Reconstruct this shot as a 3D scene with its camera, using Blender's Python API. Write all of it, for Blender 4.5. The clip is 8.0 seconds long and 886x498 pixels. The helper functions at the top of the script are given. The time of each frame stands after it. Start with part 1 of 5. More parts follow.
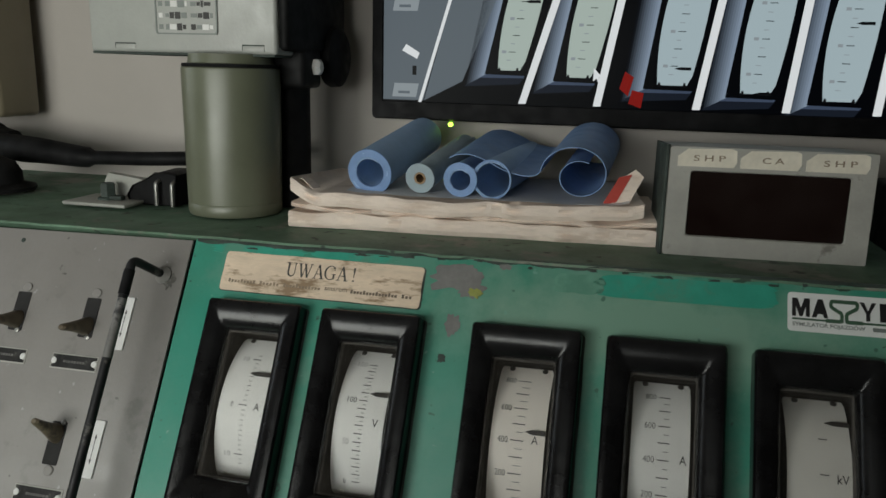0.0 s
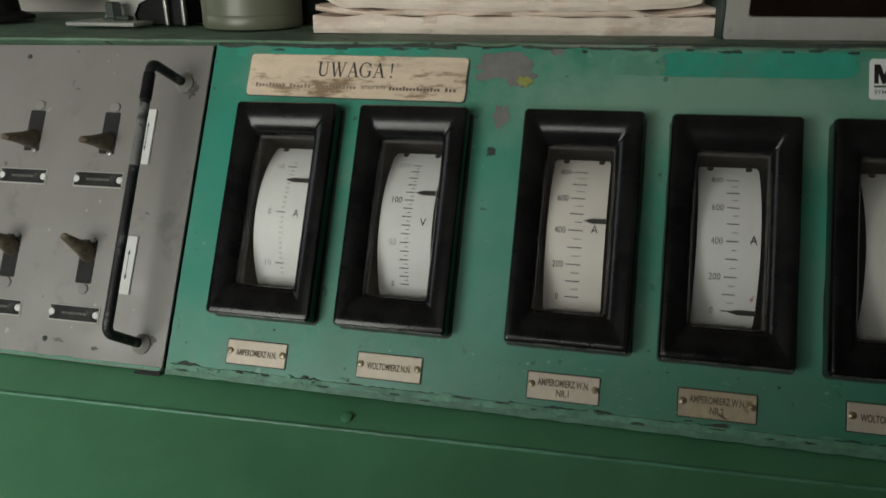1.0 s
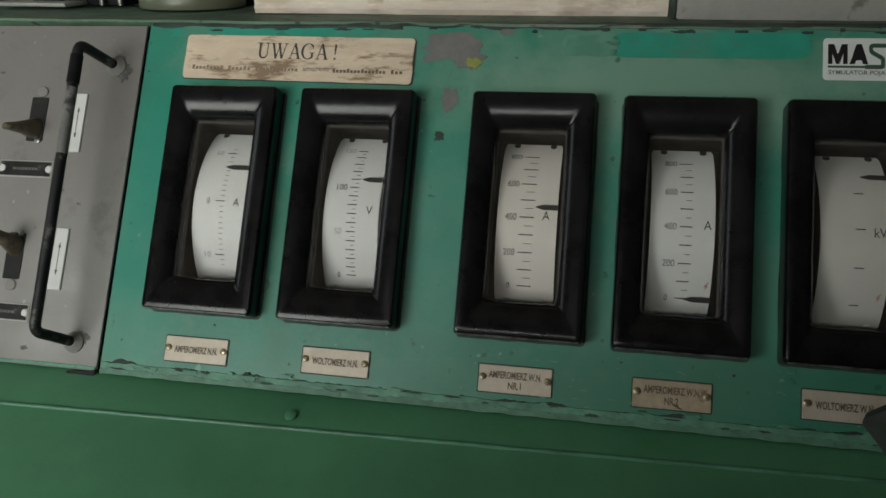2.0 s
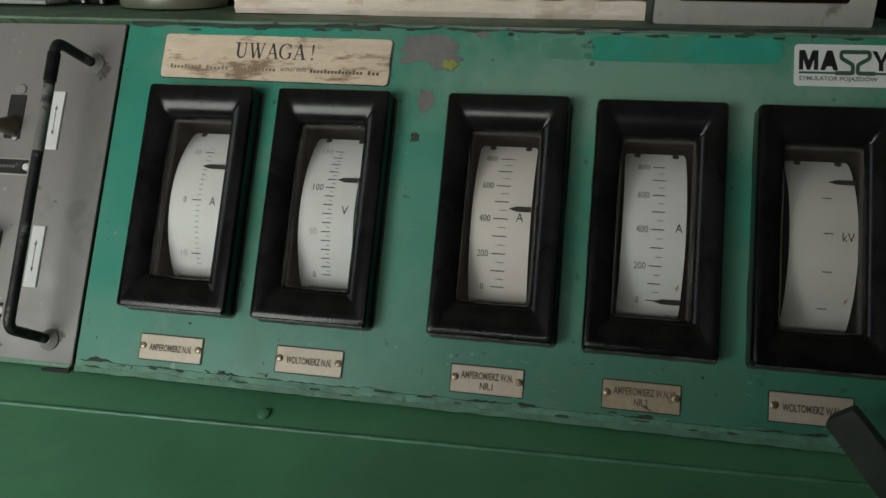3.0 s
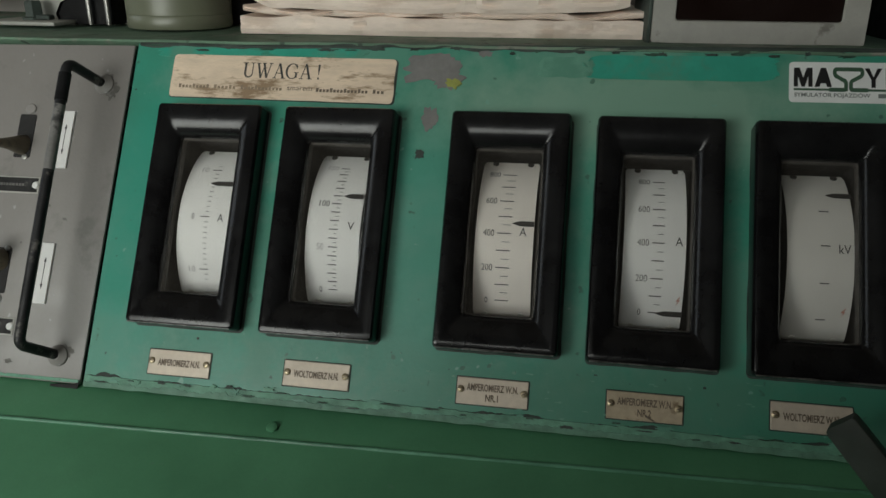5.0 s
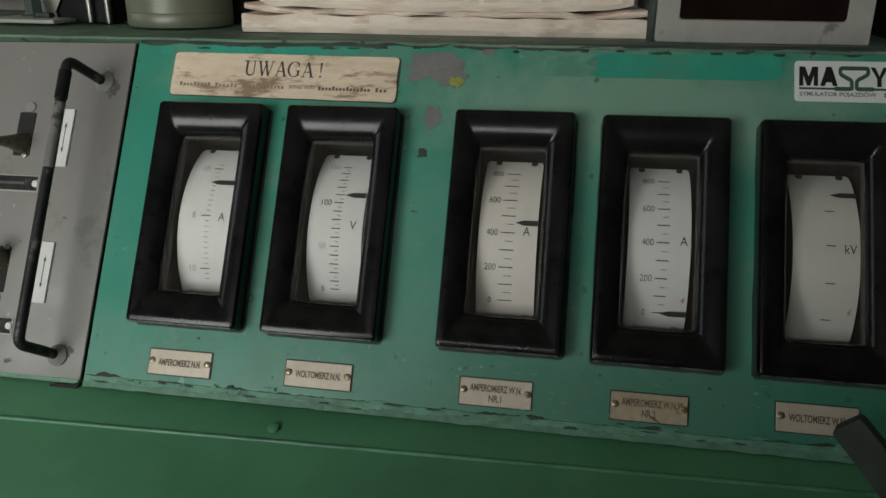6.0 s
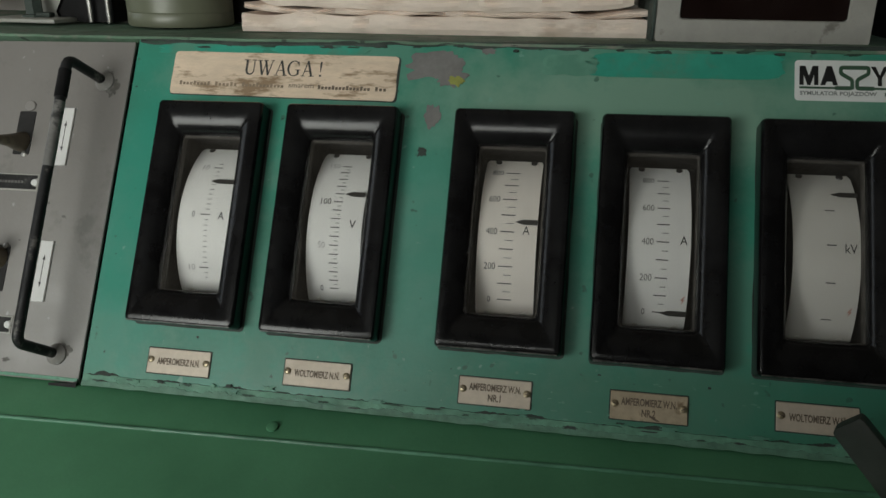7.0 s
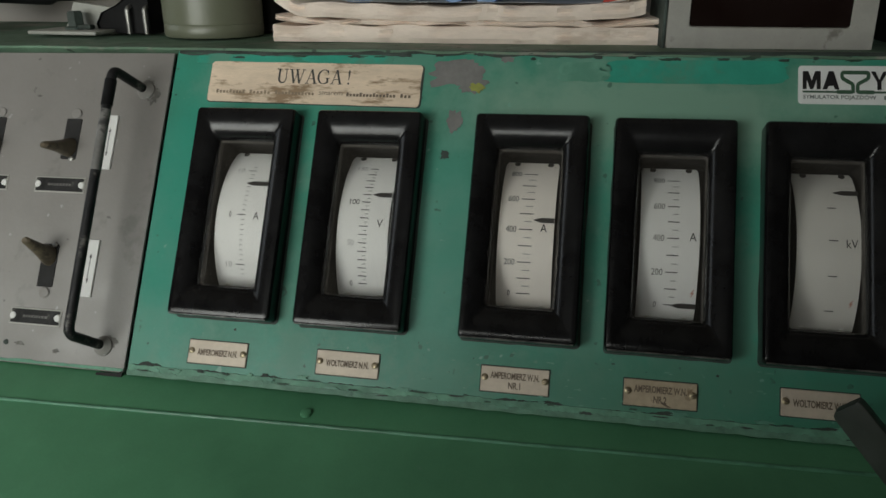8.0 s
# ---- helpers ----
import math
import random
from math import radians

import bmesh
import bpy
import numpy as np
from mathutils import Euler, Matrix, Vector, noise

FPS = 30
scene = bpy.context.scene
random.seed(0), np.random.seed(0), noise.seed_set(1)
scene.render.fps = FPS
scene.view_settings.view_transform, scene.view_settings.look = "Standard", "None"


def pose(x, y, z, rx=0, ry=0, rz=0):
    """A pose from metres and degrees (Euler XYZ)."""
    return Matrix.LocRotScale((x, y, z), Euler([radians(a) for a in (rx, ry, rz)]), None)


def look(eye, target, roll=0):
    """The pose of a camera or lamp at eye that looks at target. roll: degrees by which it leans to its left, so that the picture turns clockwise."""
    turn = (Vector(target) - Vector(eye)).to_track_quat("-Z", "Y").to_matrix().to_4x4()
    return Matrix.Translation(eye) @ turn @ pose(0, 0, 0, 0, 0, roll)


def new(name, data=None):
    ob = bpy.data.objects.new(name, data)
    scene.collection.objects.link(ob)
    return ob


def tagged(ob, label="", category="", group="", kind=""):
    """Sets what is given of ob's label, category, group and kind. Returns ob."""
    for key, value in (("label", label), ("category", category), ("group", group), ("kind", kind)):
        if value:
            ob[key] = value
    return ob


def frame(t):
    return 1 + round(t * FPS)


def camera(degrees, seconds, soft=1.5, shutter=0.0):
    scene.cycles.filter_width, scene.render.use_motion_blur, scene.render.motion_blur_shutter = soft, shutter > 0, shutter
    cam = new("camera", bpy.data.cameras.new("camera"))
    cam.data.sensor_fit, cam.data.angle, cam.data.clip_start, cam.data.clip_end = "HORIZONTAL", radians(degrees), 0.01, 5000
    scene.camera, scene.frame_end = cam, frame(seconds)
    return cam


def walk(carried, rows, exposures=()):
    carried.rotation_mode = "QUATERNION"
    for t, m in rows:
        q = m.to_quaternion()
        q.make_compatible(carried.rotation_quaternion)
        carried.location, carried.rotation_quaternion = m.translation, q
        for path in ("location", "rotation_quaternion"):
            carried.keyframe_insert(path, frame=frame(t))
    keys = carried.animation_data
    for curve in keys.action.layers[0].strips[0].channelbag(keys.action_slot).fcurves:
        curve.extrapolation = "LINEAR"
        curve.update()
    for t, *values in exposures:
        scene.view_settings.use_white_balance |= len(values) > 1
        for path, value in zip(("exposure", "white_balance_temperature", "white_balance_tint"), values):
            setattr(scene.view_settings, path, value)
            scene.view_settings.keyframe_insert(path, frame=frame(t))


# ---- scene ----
cam = camera(60.63, 8.0, soft=1.5, shutter=0.3)
# The sloping instrument panel: x along it, y into it, z up the slope.
PANEL = pose(0, 0, 0.95, -30.75) @ pose(0, 0, 0, 0, -0.9, 0)
PATH = [
    (0, (0.1356, -0.6720, 0.0742), (-0.3568, 1.1789, 0.6502), 8.15),
    (0.1, (0.1310, -0.6664, 0.0670), (-0.3612, 1.1818, 0.6515), 7.98),
    (0.2, (0.1275, -0.6619, 0.0578), (-0.3672, 1.1924, 0.6206), 7.62),
    (0.3, (0.1209, -0.6573, 0.0526), (-0.3717, 1.2126, 0.5633), 7.54),
    (0.5, (0.1008, -0.6532, 0.0352), (-0.3762, 1.2419, 0.4609), 7.36),
    (0.6, (0.0946, -0.6482, 0.0195), (-0.3769, 1.2544, 0.4168), 6.95),
    (0.8, (0.0910, -0.6342, 0.0031), (-0.3831, 1.2786, 0.3445), 6.44),
    (1, (0.0895, -0.6182, -0.0074), (-0.3841, 1.3005, 0.2998), 6.13),
    (1.2, (0.0896, -0.6120, -0.0121), (-0.3543, 1.3149, 0.2877), 5.05),
    (1.5, (0.0922, -0.6027, -0.0078), (-0.3303, 1.3310, 0.2790), 5.07),
    (2, (0.0991, -0.5915, -0.0016), (-0.2870, 1.3502, 0.2830), 5.04),
    (2.2, (0.1080, -0.5896, 0.0003), (-0.2717, 1.3540, 0.2801), 5.13),
    (3.3, (0.1150, -0.5946, -0.0003), (-0.2501, 1.3493, 0.2961), 5.58),
    (3.5, (0.1138, -0.5978, 0.0006), (-0.2485, 1.3453, 0.3059), 5.67),
    (4, (0.1100, -0.6053, -0.0038), (-0.2488, 1.3374, 0.3080), 5.57),
    (4.5, (0.1113, -0.6049, -0.0051), (-0.2514, 1.3339, 0.3260), 5.07),
    (6, (0.1051, -0.6001, -0.0062), (-0.2509, 1.3389, 0.3307), 5.16),
    (6.5, (0.1080, -0.5987, -0.0096), (-0.2501, 1.3382, 0.3368), 5.21),
    (7, (0.1064, -0.5982, -0.0090), (-0.2529, 1.3389, 0.3354), 5.27),
    (7.5, (0.1047, -0.6027, -0.0120), (-0.2673, 1.3317, 0.3343), 5.27),
    (8, (0.1079, -0.6357, -0.0208), (-0.2918, 1.2930, 0.3263), 5.29),
]
# The clip's camera warms its picture for a moment as it settles.
BALANCE = [(0, 0, 6500, 10), (0.2, 0, 6650, 11), (0.5, 0, 6980, 13), (0.8, 0, 6850, 11), (1.2, 0, 6480, 9), (8, 0, 6500, 10)]
walk(cam, [(t, PANEL @ look(eye, target, roll)) for t, eye, target, roll in PATH], BALANCE)

# ---- light: daylight from the rear window of the cab ----
world = bpy.data.worlds.new("sky")
scene.world = world
world.use_nodes = True
wn = world.node_tree.nodes
sky = wn.new("ShaderNodeTexSky")
sky.sky_type, sky.sun_disc = "NISHITA", False
sky.sun_elevation, sky.sun_rotation = radians(35), radians(60)
world.node_tree.links.new(sky.outputs[0], wn["Background"].inputs[0])
wn["Background"].inputs[1].default_value = 0.08

WIN = (-1.10, 0.16, 0.98, 1.60)     # opening in the rear wall: x from, to, z from, to
REAR = -1.15
lamp = bpy.data.lights.new("window_daylight", "AREA")
lamp.shape, lamp.size, lamp.size_y = "RECTANGLE", WIN[1] - WIN[0] - 0.1, WIN[3] - WIN[2] - 0.1
lamp.energy, lamp.color = 19.0, (0.95, 0.975, 0.905)
lamp_ob = new("window_daylight", lamp)
lamp_ob.matrix_world = look(((WIN[0] + WIN[1]) / 2, REAR - 0.03, (WIN[2] + WIN[3]) / 2), ((WIN[0] + WIN[1]) / 2, 0, (WIN[2] + WIN[3]) / 2))
# Unseen side window and lamp, added for more light from the left.
SIDE = (-0.42, 0.34, 1.20, 1.85)     # opening in the side wall: y from, to, z from, to
X0, X1, TOP = -1.60, 1.30, 2.25
lamp = bpy.data.lights.new("side_daylight", "AREA")
lamp.shape, lamp.size, lamp.size_y = "RECTANGLE", SIDE[1] - SIDE[0] - 0.1, SIDE[3] - SIDE[2] - 0.1
lamp.energy, lamp.color = 1.3, (0.95, 0.975, 0.905)
lamp_ob = new("side_daylight", lamp)
lamp_ob.matrix_world = look((X0 - 0.03, (SIDE[0] + SIDE[1]) / 2, (SIDE[2] + SIDE[3]) / 2), (0, (SIDE[0] + SIDE[1]) / 2, (SIDE[2] + SIDE[3]) / 2))


# ---- materials ----
def mat(name, col, rough=0.5, metal=0.0, var=0.25, scale=9.0, grain=300.0, bump=0.15, stain=None, stain_scale=14.0, stain_at=0.62, spec=0.5, trans=0.0, sheen_rough=0.12, tint=None, stretch=(1, 1, 1), specks=None, tint_areas=()):
    """A procedural surface: base colour varied at two scales, optional stains, fine relief."""
    m = bpy.data.materials.new(name)
    m.use_nodes = True
    nt = m.node_tree
    n, link = nt.nodes, nt.links.new
    b = n["Principled BSDF"]
    b.inputs["Metallic"].default_value = metal
    b.inputs["Specular IOR Level"].default_value = spec
    b.inputs["Transmission Weight"].default_value = trans
    co = n.new("ShaderNodeTexCoord")
    mp = n.new("ShaderNodeMapping")
    mp.inputs["Scale"].default_value = stretch
    link(co.outputs["Object"], mp.inputs["Vector"])

    def field(sc, detail, rgh=0.6):
        t = n.new("ShaderNodeTexNoise")
        t.inputs["Scale"].default_value, t.inputs["Detail"].default_value, t.inputs["Roughness"].default_value = sc, detail, rgh
        link(mp.outputs[0], t.inputs["Vector"])
        return t.outputs["Fac"]

    def ramp(fac, lo, hi, a, c):
        r = n.new("ShaderNodeMapRange")
        r.inputs["From Min"].default_value, r.inputs["From Max"].default_value = lo, hi
        r.inputs["To Min"].default_value, r.inputs["To Max"].default_value = a, c
        link(fac, r.inputs["Value"])
        return r.outputs[0]

    def mixed(fac, a, c):
        x = n.new("ShaderNodeMix")
        x.data_type = "RGBA"
        for i, v in ((6, a), (7, c)):
            if isinstance(v, tuple):
                x.inputs[i].default_value = (*v, 1)
            else:
                link(v, x.inputs[i])
        link(fac, x.inputs[0])
        return x.outputs[2]

    big, fine = field(scale, 5), field(grain, 3)
    other = tint or tuple(min(1, c * (1 + var) + 0.01) for c in col)
    dark = tuple(c * (1 - var) for c in col)
    c0 = mixed(ramp(big, 0.3, 0.7, 0, 1), dark, other)
    c1 = mixed(ramp(fine, 0.35, 0.65, 0, 0.5 * var), c0, tuple(c * 0.45 for c in col))
    if stain:
        s = field(stain_scale, 8, 0.68)
        c1 = mixed(ramp(s, stain_at, stain_at + 0.09, 0, 0.85), c1, stain)
    for colour, centre, radii, most in tint_areas:      # wide uneven areas of paler, teal or darker tone
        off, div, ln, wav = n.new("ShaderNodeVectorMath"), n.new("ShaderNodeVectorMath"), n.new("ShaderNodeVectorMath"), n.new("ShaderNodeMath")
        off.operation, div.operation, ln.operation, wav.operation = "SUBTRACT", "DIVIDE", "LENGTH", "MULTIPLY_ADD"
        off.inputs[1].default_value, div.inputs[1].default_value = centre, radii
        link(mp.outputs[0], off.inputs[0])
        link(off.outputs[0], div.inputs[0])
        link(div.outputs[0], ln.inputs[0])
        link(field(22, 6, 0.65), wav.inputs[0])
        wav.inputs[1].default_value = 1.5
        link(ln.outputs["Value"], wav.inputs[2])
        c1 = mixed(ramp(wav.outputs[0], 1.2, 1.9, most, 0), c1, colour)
    for colour, sc, lo in specks or ():      # small chips, scratches and dirt
        c1 = mixed(ramp(field(sc, 2, 0.5), lo, lo + 0.03, 0, 0.8), c1, colour)
    link(c1, b.inputs["Base Color"])
    link(ramp(field(scale * 2.3, 6), 0.3, 0.7, max(0, rough - sheen_rough), min(1, rough + sheen_rough)), b.inputs["Roughness"])
    if bump:
        bp = n.new("ShaderNodeBump")
        bp.inputs["Strength"].default_value, bp.inputs["Distance"].default_value = bump, 0.0008
        add = n.new("ShaderNodeMath")
        link(fine, add.inputs[0])
        link(field(grain * 0.13, 4), add.inputs[1])
        link(add.outputs[0], bp.inputs["Height"])
        link(bp.outputs[0], b.inputs["Normal"])
    return m


def glow(name, col, strength, var=0.0):
    m = bpy.data.materials.new(name)
    m.use_nodes = True
    b = m.node_tree.nodes["Principled BSDF"]
    b.inputs["Base Color"].default_value = (*[c * 0.02 for c in col], 1)
    b.inputs["Roughness"].default_value, b.inputs["Specular IOR Level"].default_value = 0.3, 0.03
    b.inputs["Emission Color"].default_value, b.inputs["Emission Strength"].default_value = (*col, 1), strength
    return m


def glass(name, gloss=1.0, rough=0.03, dusty=0.0):
    """Thin clear glass: lets light straight through, mirrors a little more at a slant."""
    m = bpy.data.materials.new(name)
    m.use_nodes = True
    n, link = m.node_tree.nodes, m.node_tree.links.new
    n.remove(n["Principled BSDF"])
    clear, shine, fres, mix = n.new("ShaderNodeBsdfTransparent"), n.new("ShaderNodeBsdfGlossy"), n.new("ShaderNodeFresnel"), n.new("ShaderNodeMixShader")
    fres.inputs["IOR"].default_value = 1.0 + 0.35 * gloss
    shine.inputs["Roughness"].default_value = rough
    link(fres.outputs[0], mix.inputs[0])
    link(clear.outputs[0], mix.inputs[1])
    link(shine.outputs[0], mix.inputs[2])
    last = mix
    if dusty:
        film, tex, co, rng, mix2 = n.new("ShaderNodeBsdfDiffuse"), n.new("ShaderNodeTexNoise"), n.new("ShaderNodeTexCoord"), n.new("ShaderNodeMapRange"), n.new("ShaderNodeMixShader")
        film.inputs["Color"].default_value = (0.30, 0.27, 0.23, 1)
        tex.inputs["Scale"].default_value, tex.inputs["Detail"].default_value = 60, 5
        rng.inputs["To Min"].default_value, rng.inputs["To Max"].default_value = 0.2 * dusty, 1.8 * dusty
        link(co.outputs["Object"], tex.inputs["Vector"])
        link(tex.outputs["Fac"], rng.inputs["Value"])
        link(rng.outputs[0], mix2.inputs[0])
        link(mix.outputs[0], mix2.inputs[1])
        link(film.outputs[0], mix2.inputs[2])
        last = mix2
    link(last.outputs[0], n["Material Output"].inputs["Surface"])
    return m


# The last wide area paints shade into the panel's lower right.
GREEN = mat("panel_green_paint", (0.055, 0.240, 0.165), 0.42, var=0.20, tint=(0.040, 0.300, 0.210), scale=7, bump=0.12, stain=(0.090, 0.262, 0.192), stain_scale=8, stain_at=0.47, tint_areas=(((0.200, 0.345, 0.262), (0.15, 0, 0.222), (0.21, 1, 0.055), 0.85), ((0.095, 0.33, 0.25), (-0.02, 0, 0.10), (0.035, 1, 0.13), 0.6), ((0.022, 0.275, 0.20), (-0.285, 0, 0.12), (0.05, 1, 0.15), 0.6), ((0.060, 0.190, 0.125), (0.22, 0, -0.02), (0.28, 1, 0.05), 0.6)), specks=(((0.045, 0.125, 0.09), 75, 0.685), ((0.16, 0.34, 0.27), 95, 0.70), ((0.02, 0.035, 0.03), 150, 0.735)))
DESK = mat("desk_green_paint", (0.074, 0.242, 0.124), 0.42, var=0.16, scale=9, bump=0.14, grain=420, specks=(((0.09, 0.23, 0.14), 120, 0.74),))
RIDGE = mat("rubbed_ridge_paint", (0.085, 0.245, 0.15), 0.45, var=0.3, scale=30, bump=0.3)
TEAL = mat("fresh_teal_paint", (0.030, 0.30, 0.215), 0.38, var=0.15, scale=14, bump=0.2, stain=(0.085, 0.245, 0.175), stain_scale=16, stain_at=0.50)
PALE = mat("faded_green_paint", (0.11, 0.285, 0.205), 0.5, var=0.15, scale=20, bump=0.2, stain=(0.085, 0.245, 0.175), stain_scale=26, stain_at=0.5)
SOOTY = mat("worn_black_paint", (0.008, 0.008, 0.009), 0.5, spec=0.3, var=0.3, scale=30, bump=0.3, stain=(0.14, 0.13, 0.12), stain_scale=42, stain_at=0.55)
WORN_ROD = mat("rubbed_grey_rod", (0.15, 0.145, 0.138), 0.5, var=0.3, scale=60, bump=0.3, stain=(0.012, 0.012, 0.013), stain_scale=55, stain_at=0.55)
BARE = mat("bare_grey_primer", (0.17, 0.165, 0.16), 0.6, var=0.25, scale=30, bump=0.3, stain=(0.16, 0.22, 0.14), stain_scale=45, stain_at=0.6)
YELL = mat("yellow_old_paint", (0.27, 0.29, 0.06), 0.6, scale=60)
CHIP = mat("chipped_paint_edge", (0.115, 0.285, 0.195), 0.6, var=0.35, scale=40, bump=0.5, stain=(0.03, 0.07, 0.05), stain_scale=70, stain_at=0.6)
FLAKE = mat("faded_flaking_paint", (0.105, 0.235, 0.165), 0.6, var=0.3, scale=60, bump=0.5, stain=(0.05, 0.13, 0.09), stain_scale=90, stain_at=0.58)
OLD_GREEN = mat("dark_old_paint", (0.030, 0.075, 0.050), 0.7, var=0.4, scale=50, bump=0.4)
# Dark tone for grime, and for shade painted round meters and plates.
GRIME_SHADE = mat("grimy_edge", (0.035, 0.05, 0.042), 0.75, var=0.5, scale=30, bump=0.5)
DUST = mat("dusty_green_shelf", (0.118, 0.205, 0.138), 0.62, var=0.35, scale=13, bump=0.4, stain=(0.25, 0.245, 0.21), stain_scale=12, stain_at=0.53, specks=(((0.03, 0.04, 0.032), 60, 0.66),))
GREY = mat("grey_panel_paint", (0.232, 0.217, 0.206), 0.5, var=0.08, scale=8, bump=0.2, stain=(0.18, 0.172, 0.162), stain_scale=17, stain_at=0.58, specks=(((0.10, 0.095, 0.09), 70, 0.72), ((0.36, 0.35, 0.34), 90, 0.72)))
SMUDGE = mat("greasy_smudge", (0.105, 0.098, 0.088), 0.6, var=0.35, scale=90, bump=0.1, stain=(0.20, 0.19, 0.18), stain_scale=150, stain_at=0.5)
GREY_LIGHT = mat("light_grey_case", (0.37, 0.36, 0.33), 0.55, var=0.15, scale=14, bump=0.25, stain=(0.15, 0.14, 0.12), stain_scale=28, stain_at=0.6)
BAKELITE = mat("black_bakelite", (0.0045, 0.0042, 0.0048), 0.21, var=0.3, scale=25, bump=0.05, grain=700, sheen_rough=0.05, spec=0.27)
WORN_GLINT = mat("rubbed_bakelite_edge", (0.11, 0.105, 0.10), 0.4, var=0.5, scale=80, bump=0.2, stain=(0.01, 0.01, 0.01), stain_scale=90, stain_at=0.5)
BLACK = mat("black_rubber", (0.005, 0.005, 0.0055), 0.55, spec=0.1, var=0.3, scale=30, bump=0.2)
HOUSE = mat("dull_dark_housing", (0.022, 0.020, 0.018), 0.8, var=0.3, scale=50)
VOID = mat("matt_black_inside", (0.010, 0.009, 0.009), 0.85, var=0.2, scale=40)
LINING = mat("dusty_window_lining", (0.052, 0.047, 0.042), 0.7, var=0.3, scale=60)
DIAL = mat("dial_white", (0.80, 0.795, 0.77), 0.55, var=0.03, scale=20, bump=0.02)
DIAL_WARM = mat("dial_cream", (0.84, 0.785, 0.72), 0.55, var=0.04, scale=20, bump=0.02)
DIAL_GREY = mat("dial_grey_white", (0.68, 0.66, 0.615), 0.6, var=0.06, scale=25, bump=0.02)
INK = mat("dial_ink", (0.035, 0.033, 0.032), 0.6, var=0.2, scale=60, bump=0)
INK_FADED = mat("faded_dial_ink", (0.13, 0.125, 0.12), 0.6, var=0.2, scale=60, bump=0)
INK_PALE = mat("pale_dial_ink", (0.42, 0.41, 0.40), 0.6, var=0.2, scale=60, bump=0)
RED_INK = mat("faded_red_ink", (0.50, 0.22, 0.16), 0.6, var=0.2, scale=60, bump=0)
POINTER = mat("pointer_dark", (0.03, 0.028, 0.026), 0.5, var=0.2, scale=60, bump=0)
BRASS = mat("aged_plate", (0.57, 0.485, 0.395), 0.5, metal=0.15, var=0.12, scale=60, bump=0.2, stain=(0.26, 0.20, 0.13), stain_scale=90, stain_at=0.63)
BROWN_PLATE = mat("browned_plate", (0.44, 0.355, 0.25), 0.55, metal=0.15, var=0.2, scale=60, bump=0.25, stain=(0.2, 0.14, 0.08), stain_scale=70, stain_at=0.58)
FADED_PRINT = mat("faded_brown_print", (0.25, 0.19, 0.13), 0.7, var=0.3, scale=90, bump=0)
ENGRAVE = mat("engraved_brown", (0.135, 0.10, 0.072), 0.7, var=0.3, scale=90, bump=0)
SCREW = mat("screw_brass", (0.40, 0.33, 0.22), 0.4, metal=0.8, var=0.3, scale=200, bump=0.2)
STEEL = mat("worn_steel", (0.42, 0.41, 0.39), 0.4, metal=0.9, var=0.3, scale=80, bump=0.2)
TAPE = mat("stained_paper_label", (0.72, 0.575, 0.435), 0.6, var=0.14, scale=26, bump=0.35, stain=(0.19, 0.112, 0.05), stain_scale=13, stain_at=0.515, stretch=(1.0, 1.0, 4.2))
LABEL = mat("white_plastic_label", (0.68, 0.67, 0.66), 0.4, var=0.05, scale=50, bump=0.05)
CREAM = mat("cream_paper_tab", (0.72, 0.665, 0.565), 0.6, var=0.12, scale=60, bump=0.2)
TAG = mat("dark_name_tag", (0.020, 0.019, 0.019), 0.55, spec=0.2, var=0.6, scale=90, bump=0.2, stain=(0.10, 0.095, 0.09), stain_scale=110, stain_at=0.60)
TAG_PRINT = mat("worn_tag_print", (0.11, 0.105, 0.10), 0.6, var=0.3, scale=120, bump=0)
TONGUE = mat("worn_bronze_lever", (0.115, 0.088, 0.056), 0.5, var=0.4, scale=70, bump=0.3, stain=(0.04, 0.03, 0.022), stain_scale=60, stain_at=0.52)
PAPER = mat("old_paper", (0.82, 0.695, 0.605), 0.75, var=0.12, scale=22, bump=0.6, stain=(0.66, 0.53, 0.44), stain_scale=16, stain_at=0.54, stretch=(1, 1, 3.5))
PAPER_TOP = mat("grey_paper_sheet", (0.72, 0.72, 0.74), 0.7, var=0.08, scale=12, bump=0.3)
BLUE = mat("blue_paper", (0.32, 0.47, 0.70), 0.6, var=0.12, scale=16, bump=0.25)
BLUE_IN = mat("blue_paper_edge", (0.175, 0.29, 0.53), 0.6, var=0.12, scale=26, bump=0.25)
PALE_ROLL = mat("pale_blue_grey_paper", (0.32, 0.40, 0.45), 0.6, var=0.12, scale=26, bump=0.25)
KRAFT = mat("cardboard_core", (0.30, 0.19, 0.10), 0.75, var=0.2, scale=60)
RED = mat("red_cover", (0.42, 0.035, 0.02), 0.5, var=0.15, scale=30)
OLIVE = mat("olive_grey_enamel", (0.122, 0.130, 0.088), 0.36, var=0.10, scale=12, bump=0.12, sheen_rough=0.05)
HAMMER = mat("hammered_grey_enamel", (0.33, 0.335, 0.315), 0.38, var=0.08, scale=16, grain=240, bump=0.5)
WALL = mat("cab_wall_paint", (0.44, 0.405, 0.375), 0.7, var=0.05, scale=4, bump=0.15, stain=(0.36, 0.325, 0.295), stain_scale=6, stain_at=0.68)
KHAKI = mat("khaki_cabinet_paint", (0.16, 0.137, 0.088), 0.5, var=0.10, scale=8, bump=0.2)
# Unseen ceiling and walls, toned dark to keep bounce and reflections low.
CEILING = mat("yellowed_ceiling_paint", (0.16, 0.145, 0.12), 0.7, var=0.1, scale=4, bump=0.15)
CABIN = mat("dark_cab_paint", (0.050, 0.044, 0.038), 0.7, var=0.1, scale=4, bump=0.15)
